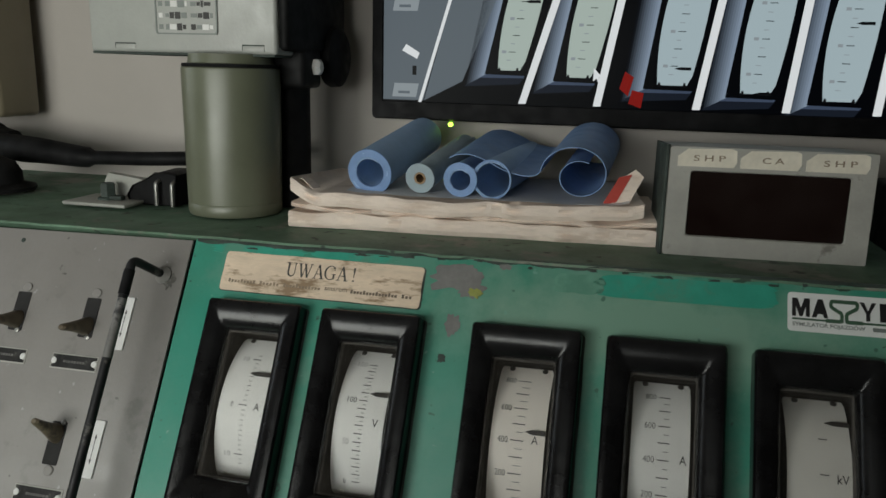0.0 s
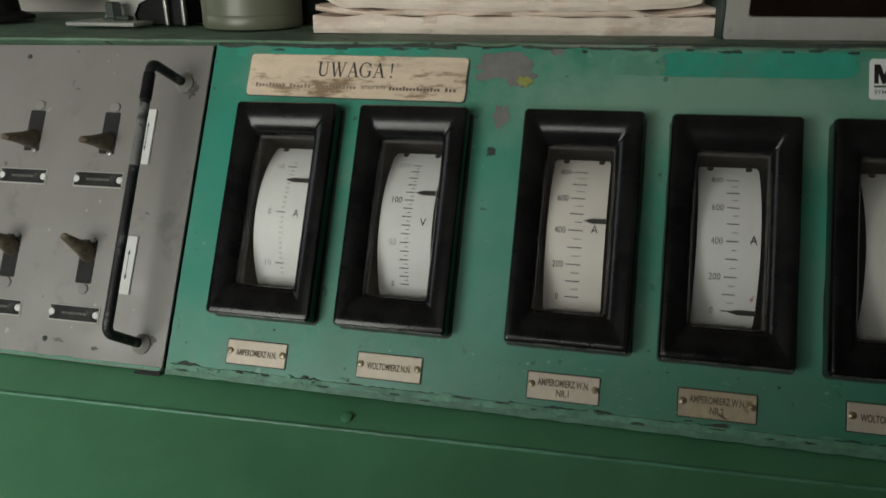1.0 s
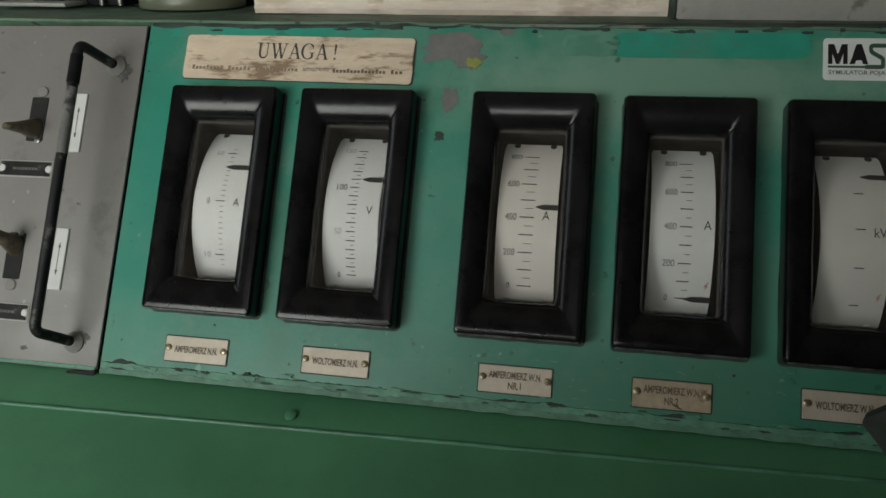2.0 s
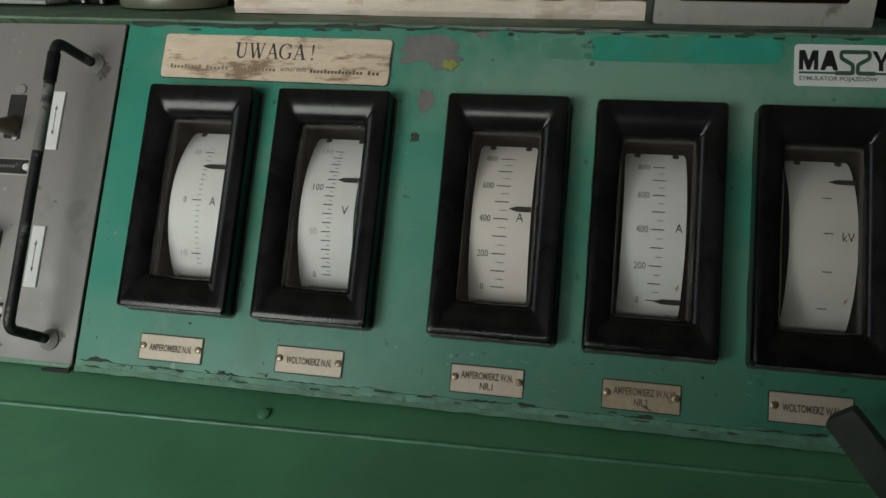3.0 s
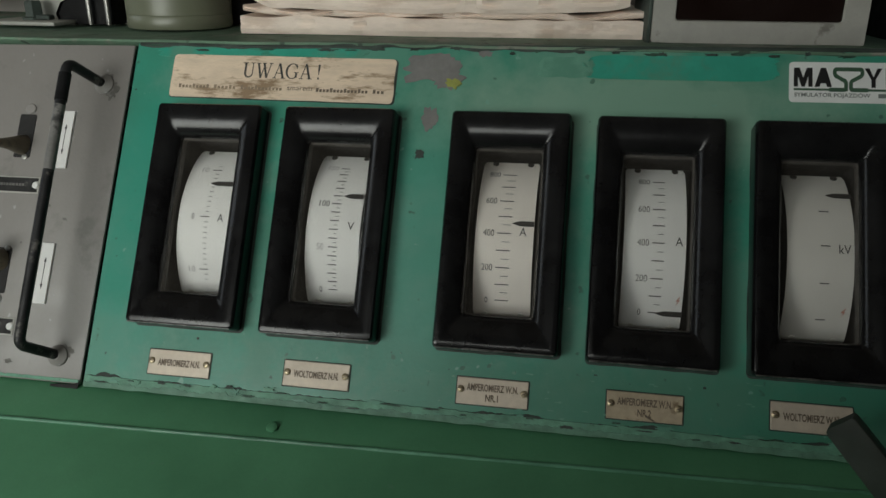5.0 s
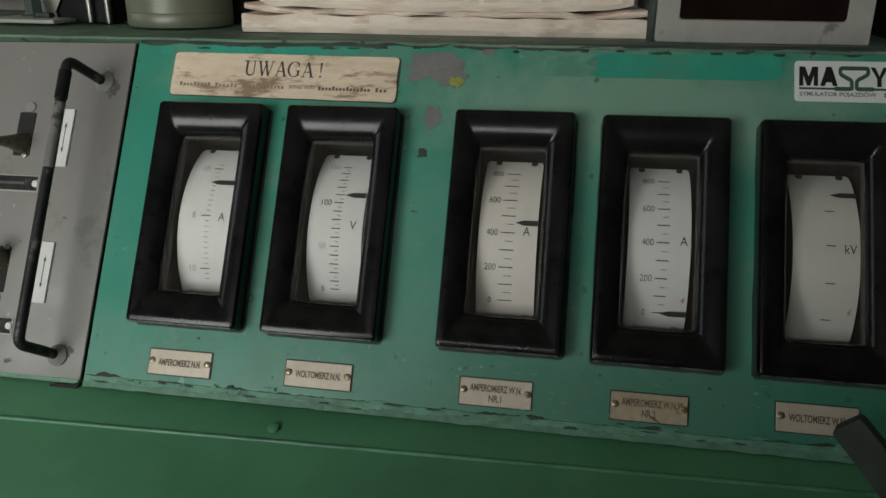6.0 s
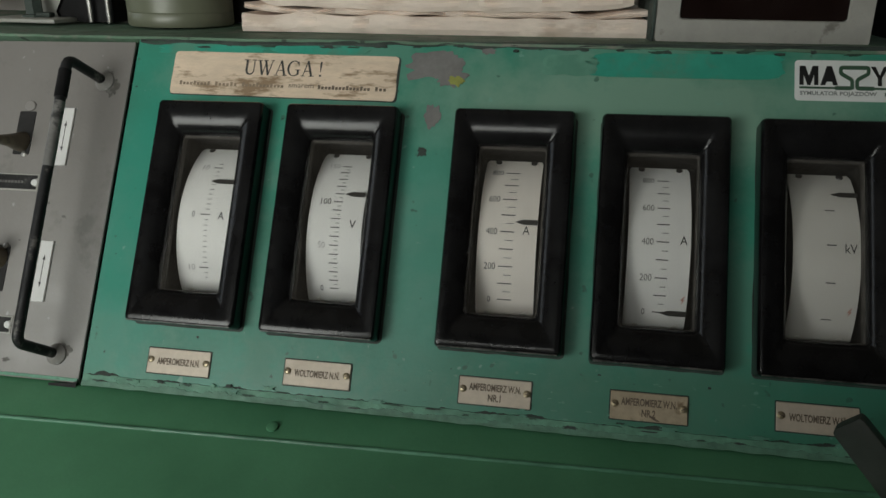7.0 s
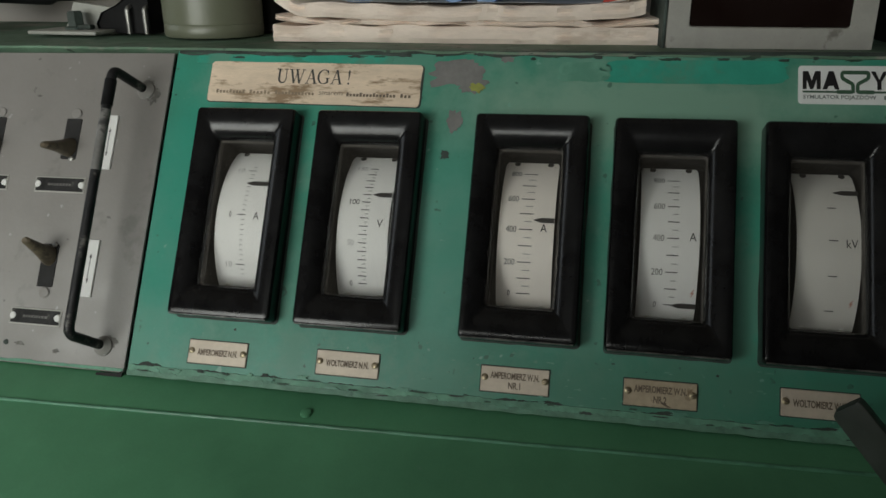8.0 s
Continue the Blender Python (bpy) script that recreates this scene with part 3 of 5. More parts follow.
# ---- panel meters ----
def curved(x, th, out=0.0):
    """A place on the arched dial: x across, th degrees up, out metres proud of it."""
    r = DIAL_R + out
    a = radians(th)
    return Vector((x, DIAL_R - r * math.cos(a), r * math.sin(a)))


DIAL_R = 0.097


def dial_pose(x, th, out):
    p = curved(x, th, out)
    return Matrix.Translation(p) @ pose(0, 0, 0, -th, 0, 0)


def meter(x, z, label, dial_mat, majors, minors, numbers, unit, unit_at, pointer_th, tip=0.006, shift=0.0, flash=False, worn=0.0, ticks_at=(-0.004, 0.006), span=43.5):
    th0 = thing("panel_meter", on_panel(x, z + 0.0008), label, "meter", "meters on the instrument panel")
    # moulded bezel: flat outer rim, funnel towards the window
    hw, hh = 0.0489, 0.0976
    rings = [(hw, hh, 0.0035, 0.0004), (hw, hh, 0.0035, -0.0115), (hw - 0.0005, hh - 0.0005, 0.0035, -0.0138), (hw - 0.0018, hh - 0.0018, 0.003, -0.0152), (hw - 0.0038, hh - 0.0042, 0.003, -0.0157)]
    for k in range(10):      # rounded inner flank
        q = radians(6 + 70 * k / 9)
        f = (math.sin(q) - math.sin(radians(6))) / (math.sin(radians(76)) - math.sin(radians(6)))
        rings.append((hw - 0.0058 - 0.0150 * f, hh - 0.0065 - 0.0217 * f, 0.003, -0.0157 + 0.0108 * (1 - math.cos(q))))
    rings += [(hw - 0.0212, hh - 0.0286, 0.0025, -0.0058), (hw - 0.0212, hh - 0.0286, 0.0025, 0.0030)]
    bm = loft(bmesh.new(), [rrect(*r[:3], r[3] * (1.22 if i < len(rings) - 2 else 1.0)) for i, r in enumerate(rings)], False, False)
    # Rim of dirt with the frame's shade painted in, set right and down.
    dirt_shade = [(p[0] * (1 + 0.015 * noise.noise(Vector((p[0] * 160, p[2] * 160, x * 9)))) + 0.0009, p[2] * (1 + 0.008 * noise.noise(Vector((p[0] * 130, p[2] * 130, x * 9 + 4)))) - 0.0008)
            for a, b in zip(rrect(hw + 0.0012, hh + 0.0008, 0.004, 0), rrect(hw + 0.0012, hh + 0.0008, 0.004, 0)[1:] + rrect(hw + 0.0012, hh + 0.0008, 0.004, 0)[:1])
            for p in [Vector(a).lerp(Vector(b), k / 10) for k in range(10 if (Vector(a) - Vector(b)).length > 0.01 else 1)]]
    part("dirt_rim", loft(bmesh.new(), [[(px, 0.0003, pz) for px, pz in dirt_shade], [(px, -0.0004, pz) for px, pz in dirt_shade], [(px * 0.85, -0.0004, pz * 0.92) for px, pz in dirt_shade]], False, False), GRIME_SHADE, th0, "dark rim of dirt and painted shade round the frame")
    part("bezel", bm, BAKELITE, th0, "glossy black moulded frame")
    # Grey line along the lower edge: wear with the highlight painted in.
    rim = [(hw * u, -0.0181, -hh + 0.0007) for u in np.linspace(-0.94, 0.94, 40)]
    part("worn_edge", tube(rim, [0.0006 + 0.0006 * max(0.0, noise.noise(Vector((p[0] * 60, x * 31, 2)))) for p in rim], 8), WORN_GLINT, th0, "grey lower edge, worn and with a painted highlight")
    iw, ih = hw - 0.0212, hh - 0.0286
    ln = loft(bmesh.new(), [rrect(iw - 0.0002, ih - 0.0002, 0.0025, -0.0045), rrect(iw - 0.0012, ih - 0.0012, 0.0025, -0.0035), rrect(iw - 0.0012, ih - 0.0012, 0.0025, 0.0005), rrect(iw - 0.0002, ih - 0.0002, 0.0025, 0.0015)], False, False)
    part("gasket", ln, LINING, th0, "dusty window lining")
    hs = loft(bmesh.new(), [rrect(iw + 0.004, ih + 0.004, 0.003, 0.0032), rrect(iw + 0.004, ih + 0.004, 0.003, 0.046)], False, True)
    part("housing", hs, HOUSE, th0)
    part("glass", loft(bmesh.new(), [rrect(iw - 0.0003, ih - 0.0003, 0.002, -0.0060), rrect(iw - 0.0003, ih - 0.0003, 0.002, -0.0048)]), CLEAR, th0)
    # arched dial
    bm = bmesh.new()
    w = 0.0238
    loops = []
    for th in np.linspace(-span, span, 34):
        e = max(0.0, abs(th) - (span - 3)) / 3
        ww = w - 0.0014 * e * e
        loops.append([curved(-ww, th, 0.0), curved(ww, th, 0.0), curved(ww, th, -0.0008), curved(-ww, th, -0.0008)])
    loft(bm, loops)
    dial = part("dial", bm, dial_mat, th0, "arched pale scale plate", m=at(shift, 0, 0))
    for sx in (-1, 1):
        for sz in (-1, 1):
            part("screw", lathe([(0.0027, -0.0006), (0.0027, 0.0006), (0.0018, 0.0012)], 14, "y"), POINTER if sz > 0 else DIAL_GREY, dial, m=dial_pose(sx * 0.0150 + 0.001, sz * (span - 1.8), 0.0) @ pose(0, 0, 0, 0, 0, 180))
    t0, t1 = ticks_at
    for name, marks, a0, a1, h, ink in (("scale_line", majors, t0, t1, 0.00042, INK), ("scale_line", minors, t0 + 0.0042, t1 - 0.0008, 0.00027, INK_FADED)):
        for th in marks:
            bm = bmesh.new()
            box(bm, -(a1 - a0) / 2, (a1 - a0) / 2, -0.00012, 0.0003, -h, h)
            part(name, bm, ink, dial, smooth=False, m=dial_pose((a0 + a1) / 2, th, 0.0))
    for body, th, ink in numbers:
        letters("numeral", body, 0.0078, ink, dial, dial_pose(t0 - 0.0068, th, 0.0002), width=(0.0030 if body != "0" else 0.0024) * len(body))
    letters("unit_letter", unit, 0.0102, INK if worn < 0.5 else INK_FADED, dial, dial_pose(unit_at[0], unit_at[1], 0.0002), width=0.0056 if len(unit) == 1 else 0.0085)
    if flash:
        zig = [(0.0012, 0.0035), (-0.0016, -0.0002), (0.0002, -0.0002), (-0.0010, -0.0036), (0.0018, 0.0008), (0.0001, 0.0008), (0.0020, 0.0035)]
        part("flash_mark", prism(bmesh.new(), zig, 0.0, -0.0002), RED_INK, dial, m=dial_pose(unit_at[0] + 0.0016, -27, 0.0))
    # pointer reaching in from the side
    end = 0.0238
    outl = [(tip, 0.0), (tip + 0.0048, 0.0016), (tip + 0.0068, 0.0021), (end, 0.0021), (end, -0.0021), (tip + 0.0068, -0.0021), (tip + 0.0048, -0.0016)]
    part("pointer", prism(bmesh.new(), outl, -0.0004, 0.0004), POINTER, th0, m=dial_pose(shift, pointer_th, 0.0030))
    return th0


def even(a, b, n):
    return [a + (b - a) * k / n for k in range(n + 1)]


lin = lambda v: -33.6 + 66.6 * v / 800
nums = [(str(v), lin(v), INK if v < 800 else INK_FADED) for v in (0, 200, 400, 600, 800)]
c1 = lambda v: -0.2 + 2.77 * v
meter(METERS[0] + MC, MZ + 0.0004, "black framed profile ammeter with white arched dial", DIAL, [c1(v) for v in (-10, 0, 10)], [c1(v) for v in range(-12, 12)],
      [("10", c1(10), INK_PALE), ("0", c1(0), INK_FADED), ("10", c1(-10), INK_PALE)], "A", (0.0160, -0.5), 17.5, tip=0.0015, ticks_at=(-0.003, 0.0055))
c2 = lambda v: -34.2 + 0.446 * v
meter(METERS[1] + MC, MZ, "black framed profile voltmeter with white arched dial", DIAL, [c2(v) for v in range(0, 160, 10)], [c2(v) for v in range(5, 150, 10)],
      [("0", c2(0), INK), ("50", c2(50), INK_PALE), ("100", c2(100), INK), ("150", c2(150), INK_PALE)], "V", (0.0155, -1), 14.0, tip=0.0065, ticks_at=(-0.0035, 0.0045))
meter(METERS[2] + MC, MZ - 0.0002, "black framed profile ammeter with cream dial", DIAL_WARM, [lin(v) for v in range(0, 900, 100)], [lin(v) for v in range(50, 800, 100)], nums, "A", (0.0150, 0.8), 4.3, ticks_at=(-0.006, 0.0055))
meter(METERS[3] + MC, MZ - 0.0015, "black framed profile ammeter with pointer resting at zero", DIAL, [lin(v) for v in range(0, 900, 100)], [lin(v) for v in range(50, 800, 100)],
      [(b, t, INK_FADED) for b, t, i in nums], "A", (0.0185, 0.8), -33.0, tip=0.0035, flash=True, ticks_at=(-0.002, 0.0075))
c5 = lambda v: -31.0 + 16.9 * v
meter(METERS[4] + MC, MZ - 0.0020, "black framed profile kilovoltmeter with grey-white dial", DIAL_GREY, [c5(v) for v in range(4)], [],
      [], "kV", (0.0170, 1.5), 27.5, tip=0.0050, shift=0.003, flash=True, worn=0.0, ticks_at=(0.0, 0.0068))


# ---- name plates under the meters ----
def name_plate(x, z, lines, label, material=BRASS, worn=False):
    p = thing("name_plate", on_panel(x, z), label, "name plate", "name plates under the meters")
    part("plate", plate(0.0281, 0.0104, 0.0006, 0.0, -0.0014), material, p)
    for s in (-1, 1):
        sc = part("screw", lathe([(0.0028, 0.0), (0.0028, 0.0009), (0.0019, 0.0015), (0.0003, 0.0016)], 16, "y"), SCREW, p, m=pose(s * 0.0249, -0.0013, 0.0008 if len(lines) < 2 else 0.001, 0, 25 * s, 180))
        part("slot", cube(-0.0020, 0.0020, 0.0014, 0.0019, -0.0003, 0.0003), ENGRAVE, sc)
    # Shadow gap and dirt round the plate, painted as one dark rim.
    part("rim_shadow_gap", loft(bmesh.new(), [rrect(0.0290, 0.0113, 0.0012, -0.0001), rrect(0.0290, 0.0113, 0.0012, -0.0004)]), GRIME_SHADE, p, "dark rim of dirt and painted shadow round the plate")
    for k, (body, w) in enumerate(lines):
        zz = 0.0 if len(lines) == 1 else (0.0032, -0.0046)[k]
        letters("lettering", body, 0.0076, ENGRAVE, p, at(0.0, -0.0015, zz), width=w, bold=0.0002)
    return p


name_plate(-0.2204, -0.0129, [("AMPEROMIERZ N.N.", 0.0385)], "small metal plate with worn engraved lettering")
name_plate(-0.0984, -0.0123, [("WOLTOMIERZ N.N.", 0.0385)], "small metal plate with brown engraved lettering")
name_plate(0.0467, -0.0134, [("AMPEROMIERZ W.N.", 0.0405), ("NR.1", 0.010)], "small metal plate with two engraved lines")
p4 = name_plate(0.1627, -0.0139, [("AMPEROMIERZ W.N.", 0.0405), ("NR.2", 0.010)], "small browned and scratched metal plate", BROWN_PLATE)
part("scratch", prism(bmesh.new(), [(0.0005, -0.0052), (0.004, -0.0070), (0.009, -0.0100), (0.006, -0.0098), (0.002, -0.0078)], -0.0014, -0.0016), ENGRAVE, p4)
name_plate(0.2808, -0.0112, [("WOLTOMIERZ W.N.", 0.0390)], "small metal plate with smeared engraved lettering")

# ---- warning label ----
uw = thing("warning_label", on_panel(-0.1632, 0.2443, turn=0.8), "brown stained paper warning label stuck on green panel", "label")
tb = bmesh.new()
pts = rrect(0.1050, 0.0203, 0.0034, 0.0)
prism(tb, [(x + 0.0008 * noise.noise(Vector((x * 90, z * 90, 2))), z + 0.0006 * noise.noise(Vector((x * 60, z * 60, 5)))) for x, _, z in
           [p for a, b in zip(pts, pts[1:] + pts[:1]) for p in [a] + [tuple(Vector(a).lerp(Vector(b), k / 12)) for k in range(1, 12) if (Vector(a) - Vector(b)).length > 0.01]]], 0.0, -0.0012)
part("paper", tb, TAPE, uw)
part("dark_edge", loft(bmesh.new(), [rrect(0.1062, 0.0208, 0.0036, -0.0001, 0.0006, -0.0004), rrect(0.1062, 0.0208, 0.0036, -0.0005, 0.0006, -0.0004)]), GRIME_SHADE, uw)


def ribbon(bm, pts):
    """A flat stroke through (x, z, width) points."""
    P = [Vector((x, 0, z)) for x, z, _ in pts]
    lps = []
    for i, p in enumerate(P):
        d = (P[min(i + 1, len(P) - 1)] - P[max(i - 1, 0)]).normalized()
        s = Vector((d.z, 0, -d.x)) * pts[i][2] / 2
        lps.append([p + s, p - s, p - s + Vector((0, -0.012, 0)), p + s + Vector((0, -0.012, 0))])
    return loft(bm, lps)


def bowl(cx, cz, rx, rz, a0, a1, thin, thick, n=18):
    """An arc whose stroke swells at its flanks."""
    out = []
    for k in range(n + 1):
        a = radians(a0 + (a1 - a0) * k / n)
        out.append((cx + rx * math.cos(a), cz + rz * math.sin(a), thin + (thick - thin) * abs(math.cos(a)) ** 1.5))
    return out


def serif_letter(kind):
    """A roman capital one unit high, from the baseline at its left side."""
    bm = bmesh.new()
    foot = lambda x, z, w: ribbon(bm, [(x - w / 2, z, 0.045), (x + w / 2, z, 0.045)])
    if kind == "U":
        ribbon(bm, [(0.17, 0.98, 0.13), (0.17, 0.30, 0.13)] + [(0.40 - 0.23 * math.cos(q), 0.30 - 0.27 * math.sin(q), 0.13 - 0.075 * q / math.pi) for q in np.linspace(0.15, 3.14, 14)] + [(0.63, 0.98, 0.055)])
        foot(0.17, 0.975, 0.33), foot(0.63, 0.975, 0.25)
    elif kind == "W":
        for x0, z0, x1, z1, w in ((0.14, 0.98, 0.36, 0.0, 0.125), (0.36, 0.0, 0.56, 0.92, 0.05), (0.50, 0.98, 0.73, 0.0, 0.125), (0.73, 0.0, 0.95, 0.98, 0.05)):
            ribbon(bm, [(x0, z0, w), (x1, z1, w)])
        foot(0.15, 0.975, 0.30), foot(0.52, 0.975, 0.26), foot(0.95, 0.975, 0.22)
    elif kind == "A":
        ribbon(bm, [(0.13, 0.0, 0.05), (0.39, 1.0, 0.05)])
        ribbon(bm, [(0.39, 1.0, 0.13), (0.67, 0.0, 0.13)])
        ribbon(bm, [(0.20, 0.34, 0.05), (0.57, 0.34, 0.05)])
        foot(0.13, 0.022, 0.24), foot(0.67, 0.022, 0.29)
    elif kind == "G":
        ribbon(bm, bowl(0.42, 0.5, 0.36, 0.49, 38, 318, 0.05, 0.13))
        ribbon(bm, [(0.70, 0.66, 0.045), (0.69, 0.97, 0.03)])
        ribbon(bm, [(0.67, 0.08, 0.12), (0.67, 0.42, 0.12)])
        foot(0.67, 0.41, 0.29)
    else:
        ribbon(bm, [(0.18, 0.98, 0.12), (0.18, 0.72, 0.11), (0.18, 0.30, 0.03)])
        ribbon(bm, [(0.12, 0.075, 0.12), (0.24, 0.075, 0.12)])
    return bm


CAP, pen = 0.0142, -0.0365
for kind, wide in (("U", 0.82), ("W", 1.10), ("A", 0.80), ("G", 0.86), ("A", 0.80), (" ", 0.22), ("!", 0.36)):
    if kind != " ":
        part("letter", serif_letter(kind), INK, uw, smooth=False, m=Matrix.Translation((pen, -0.0012, -0.0004)) @ Matrix.Diagonal((CAP * 1.06, CAP, CAP, 1)))
    pen += wide * CAP * 1.06
letters("lettering", "smarem", 0.0066, ENGRAVE, uw, at(0.0195, -0.0013, -0.0096), width=0.023)
for xa, xb in ((-0.0965, -0.066), (-0.062, -0.040), (-0.036, 0.004), (0.035, 0.083), (0.087, 0.098)):
    n = max(3, int((xb - xa) / 0.0032))
    bm = bmesh.new()
    for k in range(n):
        u = xa + (xb - xa) * k / n
        box(bm, u, u + 0.0023, -0.00135, -0.001, -0.0118, -0.0092 + (0.0012 if k % 4 == 0 else 0))
    part("text_bar", bm, FADED_PRINT if xa < 0 else ENGRAVE, uw, smooth=False)

# ---- round-cornered sticker with a two-letter mark ----
st = thing("sticker", on_panel(0.3250, 0.2488), "white rounded sticker with black and green mark", "sticker")
part("film", plate(0.0620, 0.0168, 0.0030, 0.0, -0.0005, edge=0.0002), STICKER, st)


def block(pts, material, name="mark"):
    part(name, prism(bmesh.new(), pts, -0.0004, -0.0008), material, st, smooth=False, m=NARROW)


def bars(x, z0, z1, w, material):
    block([(x, z0), (x + w, z0), (x + w, z1), (x, z1)], material)


zt, zb = 0.0118, -0.0040
NARROW = Matrix.Translation((-0.0097, 0, 0)) @ Matrix.Diagonal((0.84, 1, 1, 1))      # the print is set narrow
block([(-0.0582, zb), (-0.0582, zt), (-0.0532, zt), (-0.0500, zb + 0.0075), (-0.0468, zt), (-0.0418, zt), (-0.0418, zb), (-0.0454, zb), (-0.0454, zb + 0.0085), (-0.0487, zb), (-0.0513, zb), (-0.0546, zb + 0.0085), (-0.0546, zb)], STICKER_BLACK)
block([(-0.0400, zb), (-0.0345, zt), (-0.0300, zt), (-0.0248, zb), (-0.0288, zb), (-0.0300, zb + 0.003), (-0.0345, zb + 0.003), (-0.0358, zb)], STICKER_BLACK)
for sgn, cx in ((1, -0.0172), (-1, -0.0038)):
    pth = rounded_path([(cx + sgn * 0.0068, 0, zt - 0.0010), (cx - sgn * 0.0052, 0, zt - 0.0010), (cx - sgn * 0.0052, 0, 0.0058), (cx + sgn * 0.0046, 0, 0.0006), (cx + sgn * 0.0046, 0, zb - 0.0022), (cx - sgn * 0.010, 0, zb - 0.0022)], 0.0018)
    bm = bmesh.new()
    lps = []
    for i, p in enumerate(pth):
        d = (pth[min(i + 1, len(pth) - 1)] - pth[max(i - 1, 0)]).normalized()
        s = Vector((d.z, 0, -d.x)) * 0.0016
        lps.append([p + s + Vector((0, -0.0004, 0)), p - s + Vector((0, -0.0004, 0)), p - s + Vector((0, -0.0009, 0)), p + s + Vector((0, -0.0009, 0))])
    part("mark", loft(bm, lps), STICKER_GREEN, st, smooth=False, m=NARROW)
block([(-0.0582, -0.0070), (-0.0110, -0.0070), (-0.0110, -0.0054), (-0.0582, -0.0054)], STICKER_GREEN, "stripe")
block([(-0.0050, -0.0071), (0.0580, -0.0071), (0.0580, -0.0054), (-0.0050, -0.0054)], STICKER_GREEN, "stripe")
block([(0.0035, zt), (0.0075, zt), (0.0110, zb + 0.0085), (0.0145, zt), (0.0185, zt), (0.0128, zb + 0.0065), (0.0128, zb), (0.0092, zb), (0.0092, zb + 0.0065)], STICKER_BLACK)
for k in range(2):
    bars(0.0215 + 0.016 * k, zb, zt, 0.0125, STICKER_BLACK)
letters("lettering", "SYMULATOR POJAZDÓW", 0.0046, STICKER_GREY, st, at(-0.0305, -0.0007, -0.0108), width=0.0555, bold=0.00008)
bars(0.0150, -0.0125, -0.0092, 0.040, STICKER_GREY)


# ---- grey switch panel: toggles, tags, labels, handle ----
def toggle(x, z, up):
    t = thing("toggle_switch", on_panel(x, z, 0.001) @ Matrix.Diagonal((1.32, 1.25, 1.2, 1)), "worn bronze toggle lever, flipped up" if up else "worn bronze toggle lever, flipped down", "switch", "toggles on the switch panel")
    s = 1 if up else -1
    part("slot", loft(bmesh.new(), [rrect(0.0064, 0.0175, 0.0012, 0.0), rrect(0.0064, 0.0175, 0.0012, -0.0006)]), VOID, t)
    part("screw", lathe([(0.0042, 0.0), (0.0042, 0.0008), (0.0036, 0.0013), (0.0004, 0.0014)], 18, "y"), GREY, t, m=pose(0.0010, -0.0001, -s * 0.0220, 0, 0, 180))
    part("pin", lathe([(0.0022, 0.0), (0.0020, 0.0010), (0.0004, 0.0015)], 12, "y"), STEEL, t, m=pose(0.0030, -0.0004, s * 0.0170, 0, 0, 180))
    # tongue: broad where it leaves the slot, tapering to a rounded tip
    path = [Vector((0, 0.002, s * 0.0070)), Vector((0, -0.004, s * 0.0082)), Vector((0, -0.013, s * 0.0105)), Vector((0, -0.022, s * 0.0130)), Vector((0, -0.028, s * 0.0146)), Vector((0, -0.0295, s * 0.0150))]
    half = [(0.0058, 0.0085), (0.0056, 0.0078), (0.0048, 0.0052), (0.0042, 0.0036), (0.0036, 0.0028), (0.0020, 0.0015)]
    lps = []
    for p, (h, v) in zip(path, half):
        lps.append([p + Vector((h * math.cos(a), 0.0, v * math.sin(a))) for a in np.linspace(0, 2 * math.pi, 16, endpoint=False)])
    part("lever", loft(bmesh.new(), lps), TONGUE, t)
    return t


def name_tag(x, z, parent_label):
    g = thing("name_tag", on_panel(x, z, 0.001), parent_label, "name tag", "tags under the toggles")
    part("plate", plate(0.0278, 0.0080, 0.0006, 0.0, -0.0008), GREY_LIGHT, g)
    w, h, r = 0.0262, 0.0066, 0.0040
    pts = [(w, h), (-w, h)] + [(-w + r * math.sin(q), r * math.cos(q)) for q in np.linspace(0, math.pi, 9)] + [(-w, -h), (w, -h)] + [(w - r * math.sin(q), -r * math.cos(q)) for q in np.linspace(0, math.pi, 9)]
    part("face", prism(bmesh.new(), pts, -0.0007, -0.0012), TAG, g, "dark worn face")
    for s in (-1, 1):
        part("screw", lathe([(0.0031, 0.0), (0.0031, 0.0008), (0.0022, 0.0012), (0.0010, 0.0009)], 16, "y"), LABEL, g, m=pose(s * 0.0240, -0.0008, 0, 0, 0, 180))
    bm = bmesh.new()
    rr = random.Random(int((x + 2) * 1000 + z * 777))
    u = -0.013
    while u < 0.012:
        d = rr.uniform(0.0015, 0.0032)
        box(bm, u, u + d, -0.0014, -0.0011, -0.0012, 0.0012)
        u += d + 0.0008
    part("text_bar", bm, TAG_PRINT, g, smooth=False)


for x in (-0.4965, -0.4095):
    toggle(x, 0.1835, False)
    toggle(x, 0.0560, True)
    name_tag(x - 0.0033, 0.1363, "dark scoop-cornered tag on the switch panel")
    name_tag(x - 0.0035, 0.0060, "dark scoop-cornered tag on the switch panel")


def arrow_label(x, z):
    a = thing("arrow_label", on_panel(x, z, 0.001), "white plastic label with a double-headed arrow", "label", "arrow labels on the switch panel")
    part("plate", plate(0.0063, 0.0275, 0.0005, 0.0, -0.0022), LABEL, a)
    part("arrow", prism(bmesh.new(), [(-0.0003, -0.0100), (-0.0003, 0.0100), (-0.0013, 0.0100), (0, 0.0145), (0.0013, 0.0100), (0.0003, 0.0100), (0.0003, -0.0100), (0.0013, -0.0100), (0, -0.0145), (-0.0013, -0.0100)], -0.0021, -0.0024), INK, a, smooth=False)


arrow_label(-0.3668, 0.1810)
arrow_label(-0.3638, 0.0558)

